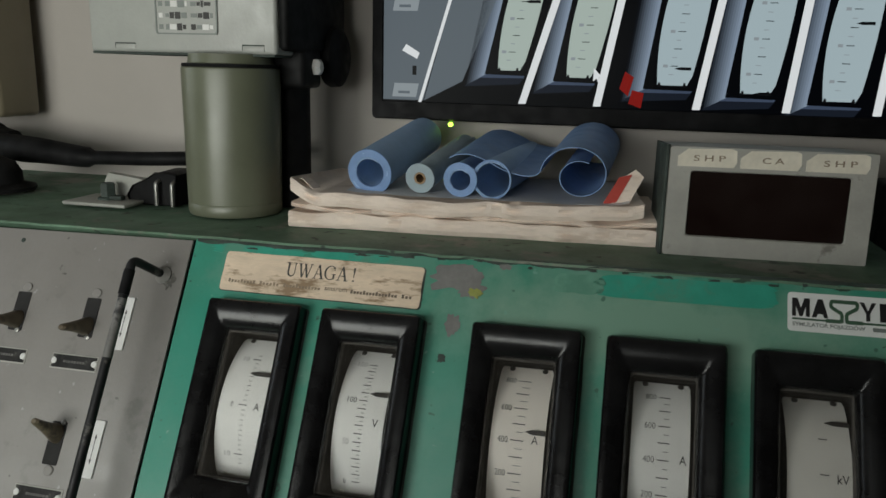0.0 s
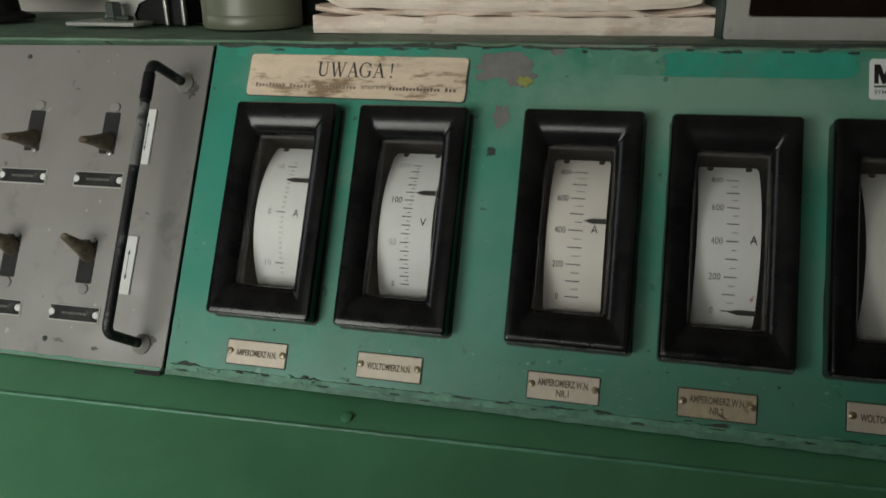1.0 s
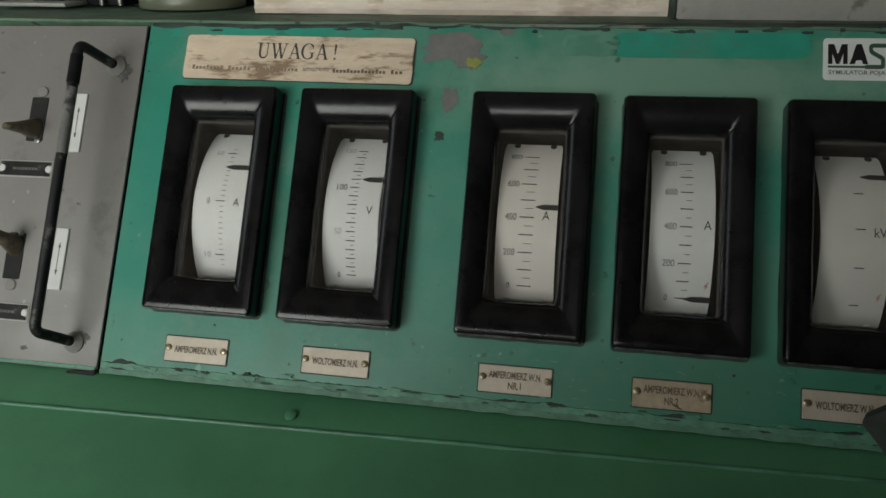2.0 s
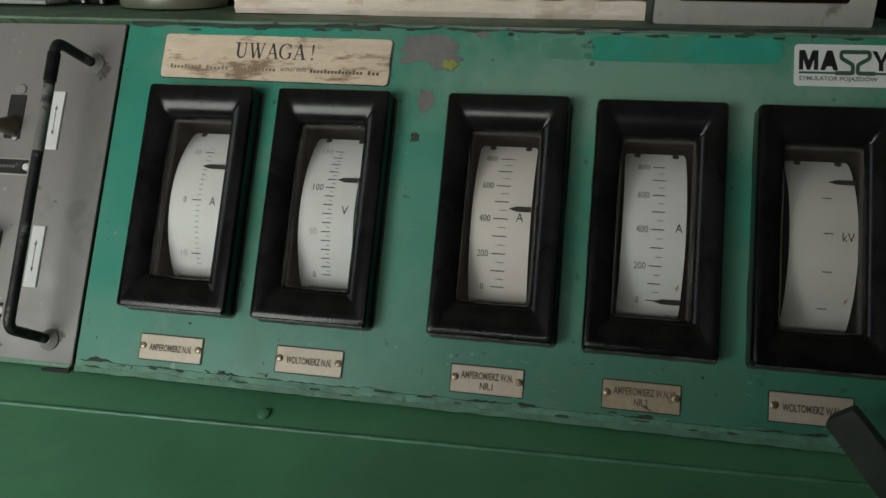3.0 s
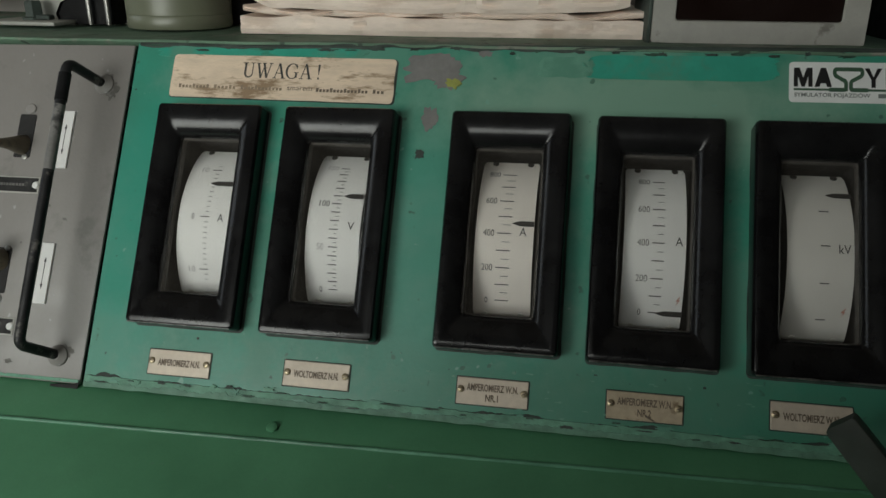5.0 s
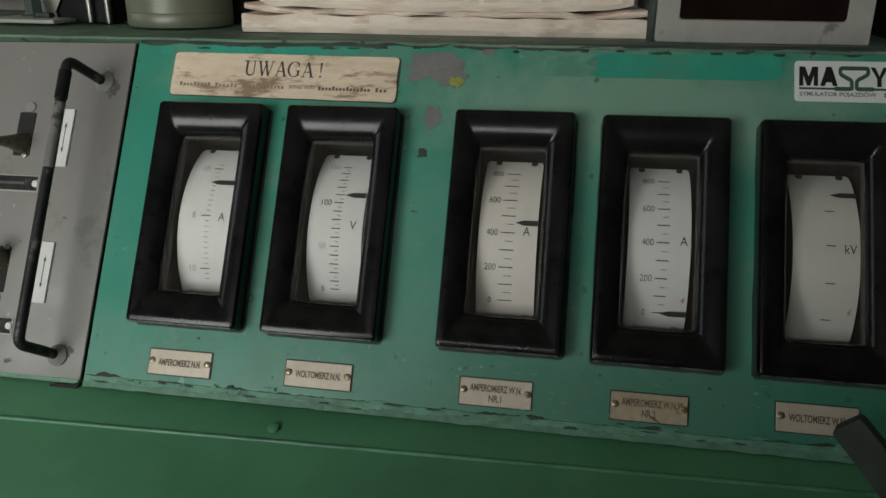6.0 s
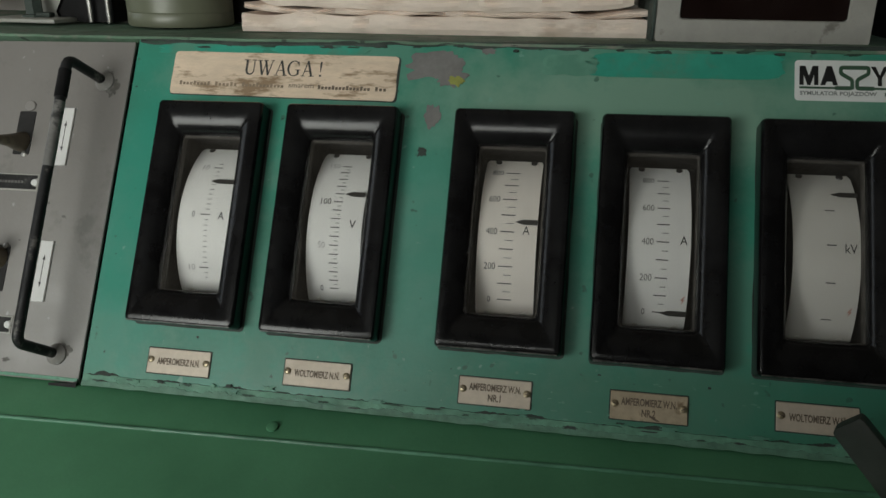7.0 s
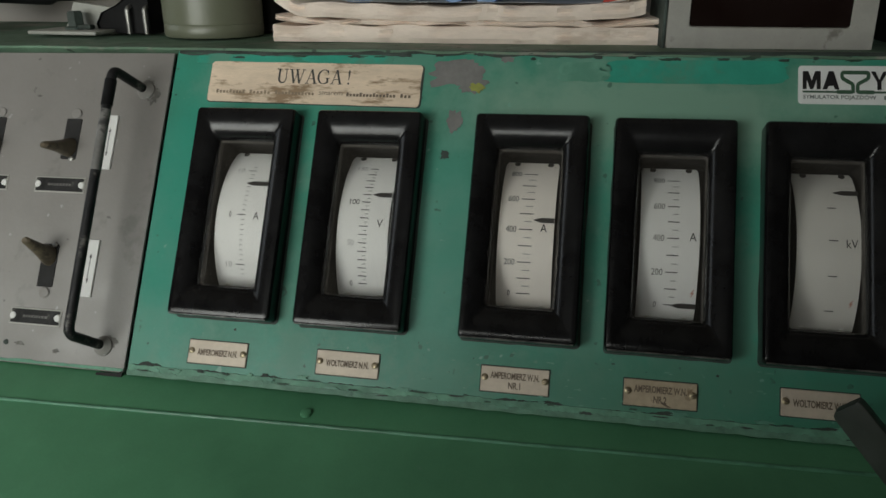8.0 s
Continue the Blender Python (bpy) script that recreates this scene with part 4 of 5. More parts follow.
hd = thing("grab_handle", on_panel(-0.336, 0.110, 0.001), "bent black steel grab handle with worn paint", "handle")
hp = rounded_path([(0.0, 0.0, 0.1255), (-0.0065, -0.046, 0.1275), (-0.0045, -0.046, -0.1190), (0.0, 0.0, -0.1255)], 0.008)
part("rod", tube(hp, 0.0045), SOOTY, hd)
part("sleeve", tube([(-0.0064, -0.046, 0.117), (-0.0062, -0.046, 0.092)], 0.0053), BLACK, hd)
worn = smooth_path([(-0.0061, -0.046, 0.088), (-0.0061, -0.046, 0.070), (-0.0058, -0.046, 0.045), (-0.0056, -0.046, 0.030)], 12)
part("worn_length", tube(worn, 0.0047), WORN_ROD, hd, "paint rubbed off to dull grey")
for s in (-1, 1):
    part("foot", lathe([(0.0095, 0.0), (0.0092, 0.002), (0.0060, 0.0045), (0.0045, 0.006)], 22, "y"), GREY, hd, m=pose(0.0, 0.0, s * 0.1255, 0, 0, 180))
for x, z in ((-0.520, 0.262), (-0.44, -0.020)):
    single("panel_screw", lathe([(0.0026, 0.0), (0.0024, 0.0008), (0.0012, 0.0013)], 14, "y"), GRIME_SHADE, on_panel(x, z, 0.001) @ pose(0, 0, 0, 0, 0, 180), "small dark screw in the grey panel", "screw", "screws of the switch panel")
for x, z, w, h in ((-0.425, -0.020, 0.010, 0.004), (-0.385, -0.024, 0.006, 0.004), (-0.372, 0.118, 0.004, 0.003), (-0.455, 0.228, 0.005, 0.002), (-0.327, 0.230, 0.010, 0.016), (-0.329, -0.012, 0.012, 0.010), (-0.334, 0.244, 0.012, 0.005)):
    ob = blotch("smudge", x, z, w, h, SMUDGE, x * 90, y=0.0006, rough=0.8, n=26)
    ob.matrix_basis = pw


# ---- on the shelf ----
# Fits the shelf's things to the camera's view, scaled by 1.1.
VIEW_FIT = Matrix.Translation((-0.0195, 0.0519, -0.1402)) @ pose(0, 0, 0, 0, 0.35, 1.76) @ Matrix.Scale(1.1007, 4)
S0, W0 = 1.205, 0.395
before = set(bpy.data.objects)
# recorder: enamelled box on a cylindrical drum
CX, CY = -0.300, 0.223
rec = thing("recorder", at(CX, CY, S0), "grey enamelled instrument box on an olive cylindrical drum", "recorder")
off = (0.003, -0.009, 0.0)
part("drum", lathe([(0.0495, 0.0), (0.0505, 0.002), (0.0502, 0.012), (0.0498, 0.0126), (0.0503, 0.0132), (0.0516, 0.151), (0.0512, 0.1535), (0.0490, 0.1550), (0.02, 0.1550)], 64, at=off), OLIVE, rec, "glossy olive-grey drum")
part("neck", lathe([(0.0490, 0.155), (0.0490, 0.1575), (0.0445, 0.1585), (0.0430, 0.1680)], 56, at=off), OLIVE, rec)
part("collar", lathe([(0.0502, 0.1545), (0.0508, 0.1560), (0.0502, 0.1580)], 56, at=off), BLACK, rec)
case = part("case", cube(-0.151, 0.066, -0.030, 0.13, 0.1675, 0.42, 0.004, 3), HAMMER, rec, "hammered grey enamelled box")
part("lip", cube(-0.148, 0.064, -0.0312, 0.10, 0.1655, 0.1680, 0.0008), GRIME_SHADE, rec)
PX, PZ = -0.0340, 0.2315
plt = part("type_plate", plate(0.0355, 0.045, 0.003, -0.0300, -0.0312, PX, PZ), HAMMER, rec, "small framed type plate")
part("plate_frame", loft(bmesh.new(), [rrect(0.0355, 0.045, 0.003, -0.0311, PX, PZ), rrect(0.0355, 0.045, 0.003, -0.0320, PX, PZ), rrect(0.0340, 0.0435, 0.0025, -0.0320, PX, PZ), rrect(0.0340, 0.0435, 0.0025, -0.0311, PX, PZ)], False, False), STICKER_GREY, plt)
rp = random.Random(3)
for row in range(7):
    z = 0.1940 + row * 0.0115
    for col in range(2):
        x = PX + (-0.0110 if col == 0 else 0.0180)
        u = x - 0.0125
        while u < x + 0.0105:        # broken rows of small print
            d = rp.uniform(0.002, 0.008)
            h = rp.uniform(0.0018, 0.0036)
            part("text_bar", cube(u, min(u + d, x + 0.0125), -0.0316, -0.0310, z - h, z + h), rp.choice((LABEL, STICKER_GREY, STICKER_GREY, INK)), plt, smooth=False)
            u += d + 0.001
    part("text_bar", cube(PX - 0.0315, PX - 0.0270, -0.0316, -0.0310, z - 0.0024, z + 0.0024), LABEL if row % 2 else STICKER_GREY, plt, smooth=False)
for x in (-0.108, 0.040):
    part("slot", cube(x - 0.0125, x + 0.0125, -0.0304, -0.0290, 0.1715, 0.1775, 0.0005), GRIME_SHADE, case)
    part("slot_cover", cube(x - 0.0115, x + 0.0125, -0.0308, -0.0300, 0.1705, 0.1762, 0.0004), HAMMER, case)
# The black here takes in the shade on the box's right side.
side = part("side_housing", cube(0.0665, 0.078, -0.028, 0.135, 0.172, 0.42, 0.005, 3), BLACK, rec, "black plate, shade of the box's side included")
part("boss", lathe([(0.033, 0.0), (0.035, 0.004), (0.034, 0.014), (0.027, 0.018)], 32, "x", (0.070, 0.100, 0.169)), BLACK, side)
part("bolt", lathe([(0.0095, 0.0), (0.0095, 0.005), (0.006, 0.008)], 6, "x", (0.078, 0.040, 0.157)), LABEL, side)
part("lug", cube(0.036, 0.078, 0.010, 0.060, 0.134, 0.176, 0.006, 3), BLACK, side)
cb = thing("conduit", at(-0.256, 0.272, S0), "black flexible conduit rising behind the drum", "conduit")
part("hose", tube([(0, 0, 0.0), (0, 0, 0.06), (0.0, 0, 0.140)], 0.022, 22), BLACK, cb)
part("nut", lathe([(0.0225, 0.132), (0.0235, 0.134), (0.0235, 0.156), (0.0215, 0.160)], 24), BLACK, cb)
part("coupling", lathe([(0.0205, 0.158), (0.0205, 0.172)], 24), STEEL, cb)

# power lead with tapered boot
lead = thing("power_lead", at(-0.60, 0.300, S0 + 0.006), "thick black cable with a tapered plug boot", "cable")
lp_ = smooth_path([(-0.20, 0.030, 0.045), (-0.115, 0.01, 0.041), (-0.060, 0.0, 0.038), (-0.020, 0.0, 0.036), (0.020, 0.0, 0.033), (0.050, 0.0, 0.031), (0.090, 0.0, 0.032), (0.150, 0.002, 0.034), (0.230, 0.02, 0.038), (0.30, 0.055, 0.046)], 4)
rad = []
for p in lp_:
    u = p.x
    rad.append(0.0175 if u < -0.04 else 0.0175 - (u + 0.04) / 0.105 * 0.0050 if u < 0.055 else 0.0088)
part("cable", tube(lp_, rad, 18), BLACK, lead)
part("plug", lathe([(0.018, -0.235), (0.023, -0.23), (0.023, -0.13), (0.021, -0.115), (0.0175, -0.10)], 28, "x", (0.03, 0.012, 0.042)), BLACK, lead)
part("strap", tube([(-0.115 + 0.022 * math.cos(a), 0.012 + 0.018 * math.cos(a), 0.046 + 0.024 * math.sin(a)) for a in np.linspace(-0.3, 3.3, 14)], 0.003, 8), BLACK, lead)
foot = thing("cable_gland", at(-0.640, 0.235, S0), "black rubber cable gland fixed on the shelf", "cable gland")
part("flange", lathe([(0.050, 0.0), (0.050, 0.004), (0.040, 0.007), (0.034, 0.010)], 36), BLACK, foot)
part("dome", lathe([(0.036, 0.006), (0.035, 0.022), (0.028, 0.034), (0.015, 0.040), (0.002, 0.041)], 32), BLACK, foot)

# translucent plate with a dark stud
mp_ = thing("junction_plate", at(-0.452, 0.195, S0), "milky plastic plate with a dark stud", "plate")
part("base", cube(-0.040, 0.040, -0.018, 0.040, 0.0, 0.004, 0.0015), MILKY, mp_)
part("hump", loft(bmesh.new(), [[(-0.030 + 0.062 * u, 0.042 - 0.008 * v, 0.004) for u, v in ((0, 0), (1, 0), (1, 1), (0, 1))], [(-0.014 + 0.050 * u, 0.040 - 0.010 * v, 0.031 - 0.006 * u) for u, v in ((0, 0), (1, 0), (1, 1), (0, 1))]]), MILKY, mp_)
part("stud", lathe([(0.0125, 0.004), (0.0125, 0.006), (0.0085, 0.007), (0.0085, 0.020), (0.0070, 0.0225)], 6), GRIME_SHADE, mp_, m=at(-0.002, 0.012, 0))
part("tab", cube(0.004, 0.020, 0.004, 0.014, 0.004, 0.009, 0.002), GRIME_SHADE, mp_)

# black clamp with two bright prongs
cl = thing("terminal_clamp", at(-0.388, 0.225, S0), "black plastic clamp with two bright metal prongs", "clamp")
body = bmesh.new()
prof = [(-0.040, 0.0), (-0.043, 0.010), (-0.036, 0.022), (-0.018, 0.030), (-0.008, 0.037), (0.010, 0.038), (0.020, 0.036), (0.020, 0.0)]
loft(body, [[(x, -0.012, z) for x, z in prof], [(x, -0.016, z * 0.96) for x, z in prof], [(x, 0.03, z) for x, z in prof]])
part("body", body, BLACK, cl)
for x in (-0.004, 0.016):
    part("prong", tube(rounded_path([(x, -0.018, 0.0), (x + 0.0006, -0.019, 0.026), (x + 0.001, -0.012, 0.028)], 0.004), 0.0022, 10), STEEL, cl)

# stack of old papers
pap = thing("paper_stack", pose(-0.024, 0.172, S0, 0, 0, 4.0), "stack of dog-eared yellowed papers on the shelf", "papers")


def sheet_block(x0, x1, y0, y1, z0, z1, seed, curl_l=0.0, curl_r=0.0, sag=0.0, ruffle=0.0012):
    """A thin bundle of sheets with an uneven front edge and curled ends."""
    n = 70
    lps = []
    for k in range(n + 1):
        u = k / n
        x = x0 + (x1 - x0) * u
        el, er = max(0.0, 1 - u / 0.085), max(0.0, 1 - (1 - u) / 0.09)
        lift = curl_l * el ** 1.6 + curl_r * er ** 1.6 + sag * (math.sin(math.pi * u) - 0.6)
        th = z1 - z0
        r = ruffle * noise.noise(Vector((x * 28, seed, 0)))
        r2 = ruffle * noise.noise(Vector((x * 60, seed + 4, 0)))
        fy = y0 + 0.004 * noise.noise(Vector((x * 14, seed + 2, 0)))
        a, b = z0 + r * 0.5 + lift, z0 + th + r + lift
        if z0 <= 0.0001:
            a = max(0.0, z0)
        lps.append([(x, y1, z0 + lift * 0.2), (x, fy + 0.0012, a), (x, fy - 0.0008 + r2, a * 0.7 + b * 0.3), (x, fy + 0.001 - r2, a * 0.45 + b * 0.55), (x, fy + r2 * 1.5, a * 0.2 + b * 0.8), (x, fy + 0.002, b), (x, y1, z1 + lift * 0.2)])
    return loft(bmesh.new(), lps)


layers = [(-0.184, 0.186, -0.005, 0.0, 0.0155, 0, 0), (-0.182, 0.184, -0.002, 0.0160, 0.0212, 0.004, 0.004), (-0.181, 0.163, -0.006, 0.0216, 0.0350, 0.013, 0.005)]
for k, (x0, x1, y0, z0, z1, ca, cb_) in enumerate(layers):
    part("booklet", sheet_block(x0, x1, y0, 0.17, z0, z1, 3 + 5 * k, ca, cb_, -0.0035 if k == 2 else 0.0, 0.0034 if k else 0.0026), PAPER, pap)
part("top_sheet", sheet_block(-0.125, 0.150, 0.002, 0.165, 0.0362, 0.0369, 50, 0.002, 0.004, 0.0), PAPER_TOP, pap, "grey-blue top sheet")
ear = smooth_path([(-0.158, 0.010, 0.030), (-0.166, 0.006, 0.040), (-0.174, 0.005, 0.047), (-0.180, 0.006, 0.044)], 5)
bm = bmesh.new()
lps = []
for k, p in enumerate(ear):
    w = 0.016 * (1 - 0.4 * k / len(ear))
    lps.append([p + Vector((0.001, 0, 0.0)), p + Vector((0.002, w, 0.001)), p + Vector((0.0028, w, 0.002)), p + Vector((0.0018, -0.001, 0.001))])
part("dog_ear", loft(bm, lps), PAPER, pap, "curled page corner")
part("page_corner", prism(bmesh.new(), [(0.126, 0.034), (0.148, 0.034), (0.162, 0.064), (0.154, 0.071), (0.142, 0.062)], 0.012, 0.0128), PAPER, pap)
part("red_patch", prism(bmesh.new(), [(0.125, 0.036), (0.138, 0.039), (0.151, 0.066), (0.139, 0.063)], 0.0119, 0.0112), RED, pap, "red printed corner")


# rolled blue sheets lying on the papers
def roll(name, a, b, r_out, r_in, label, skin, edge, turns=2.2, tail=None):
    """A sheet rolled into a spiral between two end points; the open end shows its windings."""
    a, b = Vector(a), Vector(b)
    d = (b - a).normalized()
    s = d.cross(Vector((0, 0, 1))).normalized()
    u = s.cross(d)
    th = thing(name, Matrix.Translation(a - Vector((0, 0, r_out))), label, "paper roll", "paper rolls on the stack")
    off = Vector((0, 0, r_out))
    bm = bmesh.new()
    n = 84
    rows = ([], [], [], [])
    for k in range(n + 1):
        f = k / n
        ang = 2 * math.pi * turns * f + 0.8
        r = r_in + (r_out - r_in) * f
        t = 0.0011
        w = 0.0012 * noise.noise(Vector((ang, r_out * 90, 1)))
        for lst, rr, o in ((rows[0], r, a + d * w), (rows[1], r - t, a + d * w), (rows[2], r - t, b), (rows[3], r, b)):
            lst.append(bm.verts.new(o + off + rr * (math.cos(ang) * s + math.sin(ang) * u)))
    for p, q in ((0, 1), (1, 2), (2, 3), (3, 0)):
        for k in range(n):
            bm.faces.new((rows[p][k], rows[p][k + 1], rows[q][k + 1], rows[q][k]))
    bm.faces.new([rows[i][0] for i in range(4)])
    bm.faces.new([rows[i][n] for i in range(3, -1, -1)])
    part("sheet", bm, skin, th)
    if edge is not None:
        ring = bmesh.new()
        lp4 = []
        for rr, o in ((r_out * 0.985, 0.0005), (r_out * 0.97, -0.0006), (r_in * 1.04, -0.0006), (r_in * 1.0, 0.004)):
            lp4.append([off + a + d * o + rr * (math.cos(x) * s + math.sin(x) * u) for x in np.linspace(0, 2 * math.pi, 40, endpoint=False)])
        part("rolled_end", loft(ring, lp4, False, False), edge, th)
    for o in th.children:
        o.matrix_basis = Matrix.Translation(-(a - Vector((0, 0, r_out)))) @ Matrix.Translation(-off) @ o.matrix_basis
    return th


PT = S0 + 0.0368
roll("paper_roll", (-0.130, 0.180, PT + 0.0190), (-0.118, 0.345, PT + 0.0420), 0.0240, 0.0145, "thick roll of blue paper with an open end", BLUE, BLUE_IN, 3.5)
roll("paper_roll", (-0.0785, 0.183, PT + 0.0155), (-0.066, 0.340, PT + 0.0350), 0.0155, 0.0060, "narrow pale grey-blue paper roll with a cardboard core", PALE_ROLL, PALE_ROLL, 3.0)
core = single("cardboard_tube", lathe([(0.0042, 0.15), (0.0042, 0.0), (0.0060, 0.0), (0.0060, 0.15)], 24, "y", caps=False), KRAFT, pose(-0.0785, 0.182, PT + 0.0155, 7, 0, -4.5), "brown cardboard core inside a paper roll", "tube")
roll("paper_roll", (-0.0375, 0.182, PT + 0.0165), (-0.028, 0.345, PT + 0.0230), 0.0175, 0.0100, "small roll of blue paper", BLUE, BLUE_IN, 3.0)
roll("paper_roll", (-0.0060, 0.182, PT + 0.0185), (0.010, 0.345, PT + 0.0235), 0.0200, 0.0170, "loose roll of thin blue paper", BLUE, BLUE_IN, 1.4)

# a half unrolled sheet: big coil at one end, wavy tail over the other rolls
un = thing("unrolled_sheet", at(0.070, 0.182, PT) @ Matrix.Diagonal((1, 1, 0.86, 1)), "half unrolled blue sheet, curling over the other rolls", "paper roll")
c = Vector((0.003, 0, 0.0310))
tail = smooth_path([(-0.0320, 0, 0.0305), (-0.0365, 0, 0.0280), (-0.048, 0, 0.0275), (-0.066, 0, 0.0325), (-0.082, 0, 0.0410), (-0.098, 0, 0.0470), (-0.112, 0, 0.0465), (-0.121, 0, 0.0420)], 6)
spiral = []
for k in range(72):
    f = k / 71
    ang = radians(-290 + 468 * f)
    r = 0.0150 + 0.0180 * f
    spiral.append(c + Vector((0.007 * (1 - f) + r * math.cos(ang), 0, r * math.sin(ang) + 0.0015 * f)))
line = spiral + [Vector(p) for p in tail]
bm = bmesh.new()
rows = [[], [], [], []]
for i, p in enumerate(line):
    dvec = line[min(i + 1, len(line) - 1)] - line[max(i - 1, 0)]
    nrm = Vector((-dvec.z, 0, dvec.x)).normalized() * 0.00045
    f0 = 0.006 * max(0.0, (i - 72) / 40)
    for lst, q, y in ((rows[0], p + nrm, f0), (rows[1], p - nrm, f0), (rows[2], p - nrm, 0.16), (rows[3], p + nrm, 0.16)):
        lst.append(bm.verts.new((q.x + 0.06 * y, y, q.z + 0.10 * y)))
for p, q in ((0, 1), (1, 2), (2, 3), (3, 0)):
    for k in range(len(line) - 1):
        bm.faces.new((rows[p][k], rows[p][k + 1], rows[q][k + 1], rows[q][k]))
part("sheet", bm, BLUE_IN, un)

# indicator unit with three paper tabs over a dark screen
iu = thing("indicator_unit", pose(0.2415, 0.160, S0 + 0.0067, -3, 0, 2.5) @ Matrix.Diagonal((0.94, 1, 0.85, 1)), "grey indicator unit with three lettered tabs and dark screen", "indicator")
UW, UH = 0.0915, 0.108
part("case", cube(-UW, UW, 0.002, 0.11, -0.0078, UH, 0.003, 3), GREY_LIGHT, iu)
fr = loft(bmesh.new(), [rrect(UW, UH / 2 + 0.0038, 0.003, 0.003, 0, UH / 2 - 0.0038), rrect(UW - 0.001, UH / 2 + 0.0028, 0.003, -0.002, 0, UH / 2 - 0.0038), rrect(0.071, 0.0345, 0.003, -0.002, 0.0, 0.0485), rrect(0.0695, 0.033, 0.003, 0.0015, 0.0, 0.0485)], False, False)
part("front_frame", fr, GREY_LIGHT, iu, "scuffed light grey front frame")
part("screen", loft(bmesh.new(), [rrect(0.0705, 0.034, 0.003, 0.0015, 0.0, 0.0485), rrect(0.0705, 0.034, 0.003, 0.0003, 0.0, 0.0485)]), SMOKED, iu, "dark reddish screen")
for x, body, w in ((-0.0570, "SHP", 0.0265), (-0.0010, "CA", 0.0265), (0.0565, "SHP", 0.0270)):
    pts = [(-w, -0.0085), (w - 0.003, -0.0095), (w, -0.004), (w - 0.0005, 0.0080), (w - 0.005, 0.0100), (-w + 0.009, 0.0095), (-w, 0.002)]
    tab = part("tab", prism(bmesh.new(), pts, -0.0019, -0.0027), CREAM, iu, "cream paper tab", m=pose(x, 0, 0.0960, 0, -1.2, 0))
    letters("lettering", " ".join(body), 0.0085, FADED_PRINT, tab, at(0.002, -0.0028, 0.0), width=0.0095 * len(body), bold=0.0001)
# Shade of the gap beside the papers, painted on as a strip.
part("edge_strip", cube(-UW - 0.0030, -UW + 0.0003, -0.003, 0.10, -0.0078, UH + 0.001, 0.0008), GRIME_SHADE, iu, "dark strip painted for the gap at the edge")
jb = single("black_box", cube(0, 0.12, 0, 0.12, 0, 0.062, 0.004, 3), BLACK, at(0.3625, 0.195, S0), "black plastic box beside the indicator unit", "box")

# khaki cabinet on the wall
kc = thing("wall_cabinet", at(-0.822, W0, 1.285), "khaki painted cabinet fixed on the cab wall", "cabinet")
part("body", cube(-0.13, 0.127, -0.075, -0.0, 0.0, 0.50, 0.008, 3), KHAKI, kc)
part("door", cube(-0.12, 0.112, -0.079, -0.0745, 0.02, 0.49, 0.002), KHAKI, kc)

# ---- monitor showing a simulated desk ----
MX0, MX1, MZ0, MZ1, MY = -0.187, 0.455, 1.3030, 1.690, 0.352
mon = thing("monitor", at((MX0 + MX1) / 2, MY, MZ0), "black flat monitor showing simulated meters", "monitor")
ox, oz = (MX0 + MX1) / 2, MZ0
mw, mh = (MX1 - MX0) / 2, (MZ1 - MZ0) / 2
fr = loft(bmesh.new(), [rrect(mw, mh, 0.006, 0.030, 0, mh), rrect(mw, mh, 0.006, 0.004, 0, mh), rrect(mw - 0.002, mh - 0.002, 0.005, 0.0, 0, mh), rrect(mw - 0.0135, mh - 0.017, 0.001, 0.0, 0, mh + 0.004), rrect(mw - 0.0145, mh - 0.018, 0.001, 0.003, 0, mh + 0.004)], True, False)
part("frame", fr, BEZEL, mon)
part("wall_bracket", cube(-0.05, 0.05, 0.030, W0 - MY, mh - 0.05, mh + 0.05, 0.002), BLACK, mon)
SCR_B = glow("screen_dark", (0.003, 0.004, 0.006), 0.37)
SCR_P = glow("screen_blue_grey", (0.20, 0.245, 0.28), 0.46)
SCR_D0 = glow("screen_bevel_navy", (0.020, 0.028, 0.045), 0.4)
SCR_D1 = glow("screen_bevel_dark", (0.075, 0.105, 0.17), 0.55)
SCR_W = glow("screen_white", (0.82, 0.86, 0.87), 0.75)
SCR_L = glow("screen_label_grey", (0.40, 0.46, 0.49), 0.55)
SCR_F = glow("screen_dial_green", (0.55, 0.66, 0.60), 0.60)
SCR_F2 = glow("screen_dial_blue", (0.52, 0.655, 0.70), 0.60)
SCR_I = glow("screen_ink", (0.01, 0.012, 0.014), 0.37)
SCR_R = glow("screen_red", (0.45, 0.02, 0.015), 0.37)
SCR_G = glow("screen_green", (0.03, 0.30, 0.08), 0.37)
BEVELS = []
for j in range(10):      # the pictured bevels shade smoothly from navy to pale blue
    f = (j / 9) ** 1.25
    tone = glow("screen_bevel", tuple(a + (b - a) * f for a, b in zip((0.004, 0.006, 0.010), (0.42, 0.54, 0.70))), 0.5)
    BEVELS.append((-0.038 + 0.0026 * j, -0.0354 + 0.0026 * j, tone))
display = part("display", loft(bmesh.new(), [rrect(mw - 0.0140, mh - 0.0175, 0.001, 0.003, 0, mh + 0.004), rrect(mw - 0.0140, mh - 0.0175, 0.001, 0.0022, 0, mh + 0.004)]), SCR_B, mon, "lit screen")
TOPZ = MZ1 - 0.012


def shown(pts, material, layer=1, name="picture_area"):
    """A flat area of the screen's picture, given by (x, z) in the cab."""
    y0 = 0.0021 - 0.0002 * layer
    part(name, prism(bmesh.new(), [(x - ox, z - oz) for x, z in pts], y0 + 0.0001, y0 - 0.0001), material, display, smooth=False)


LEAN = 0.245          # sideways lean of the pictured panel


def lx(x, z, lean=LEAN):
    return x + (z - 1.34) * lean


ZB = 1.3265
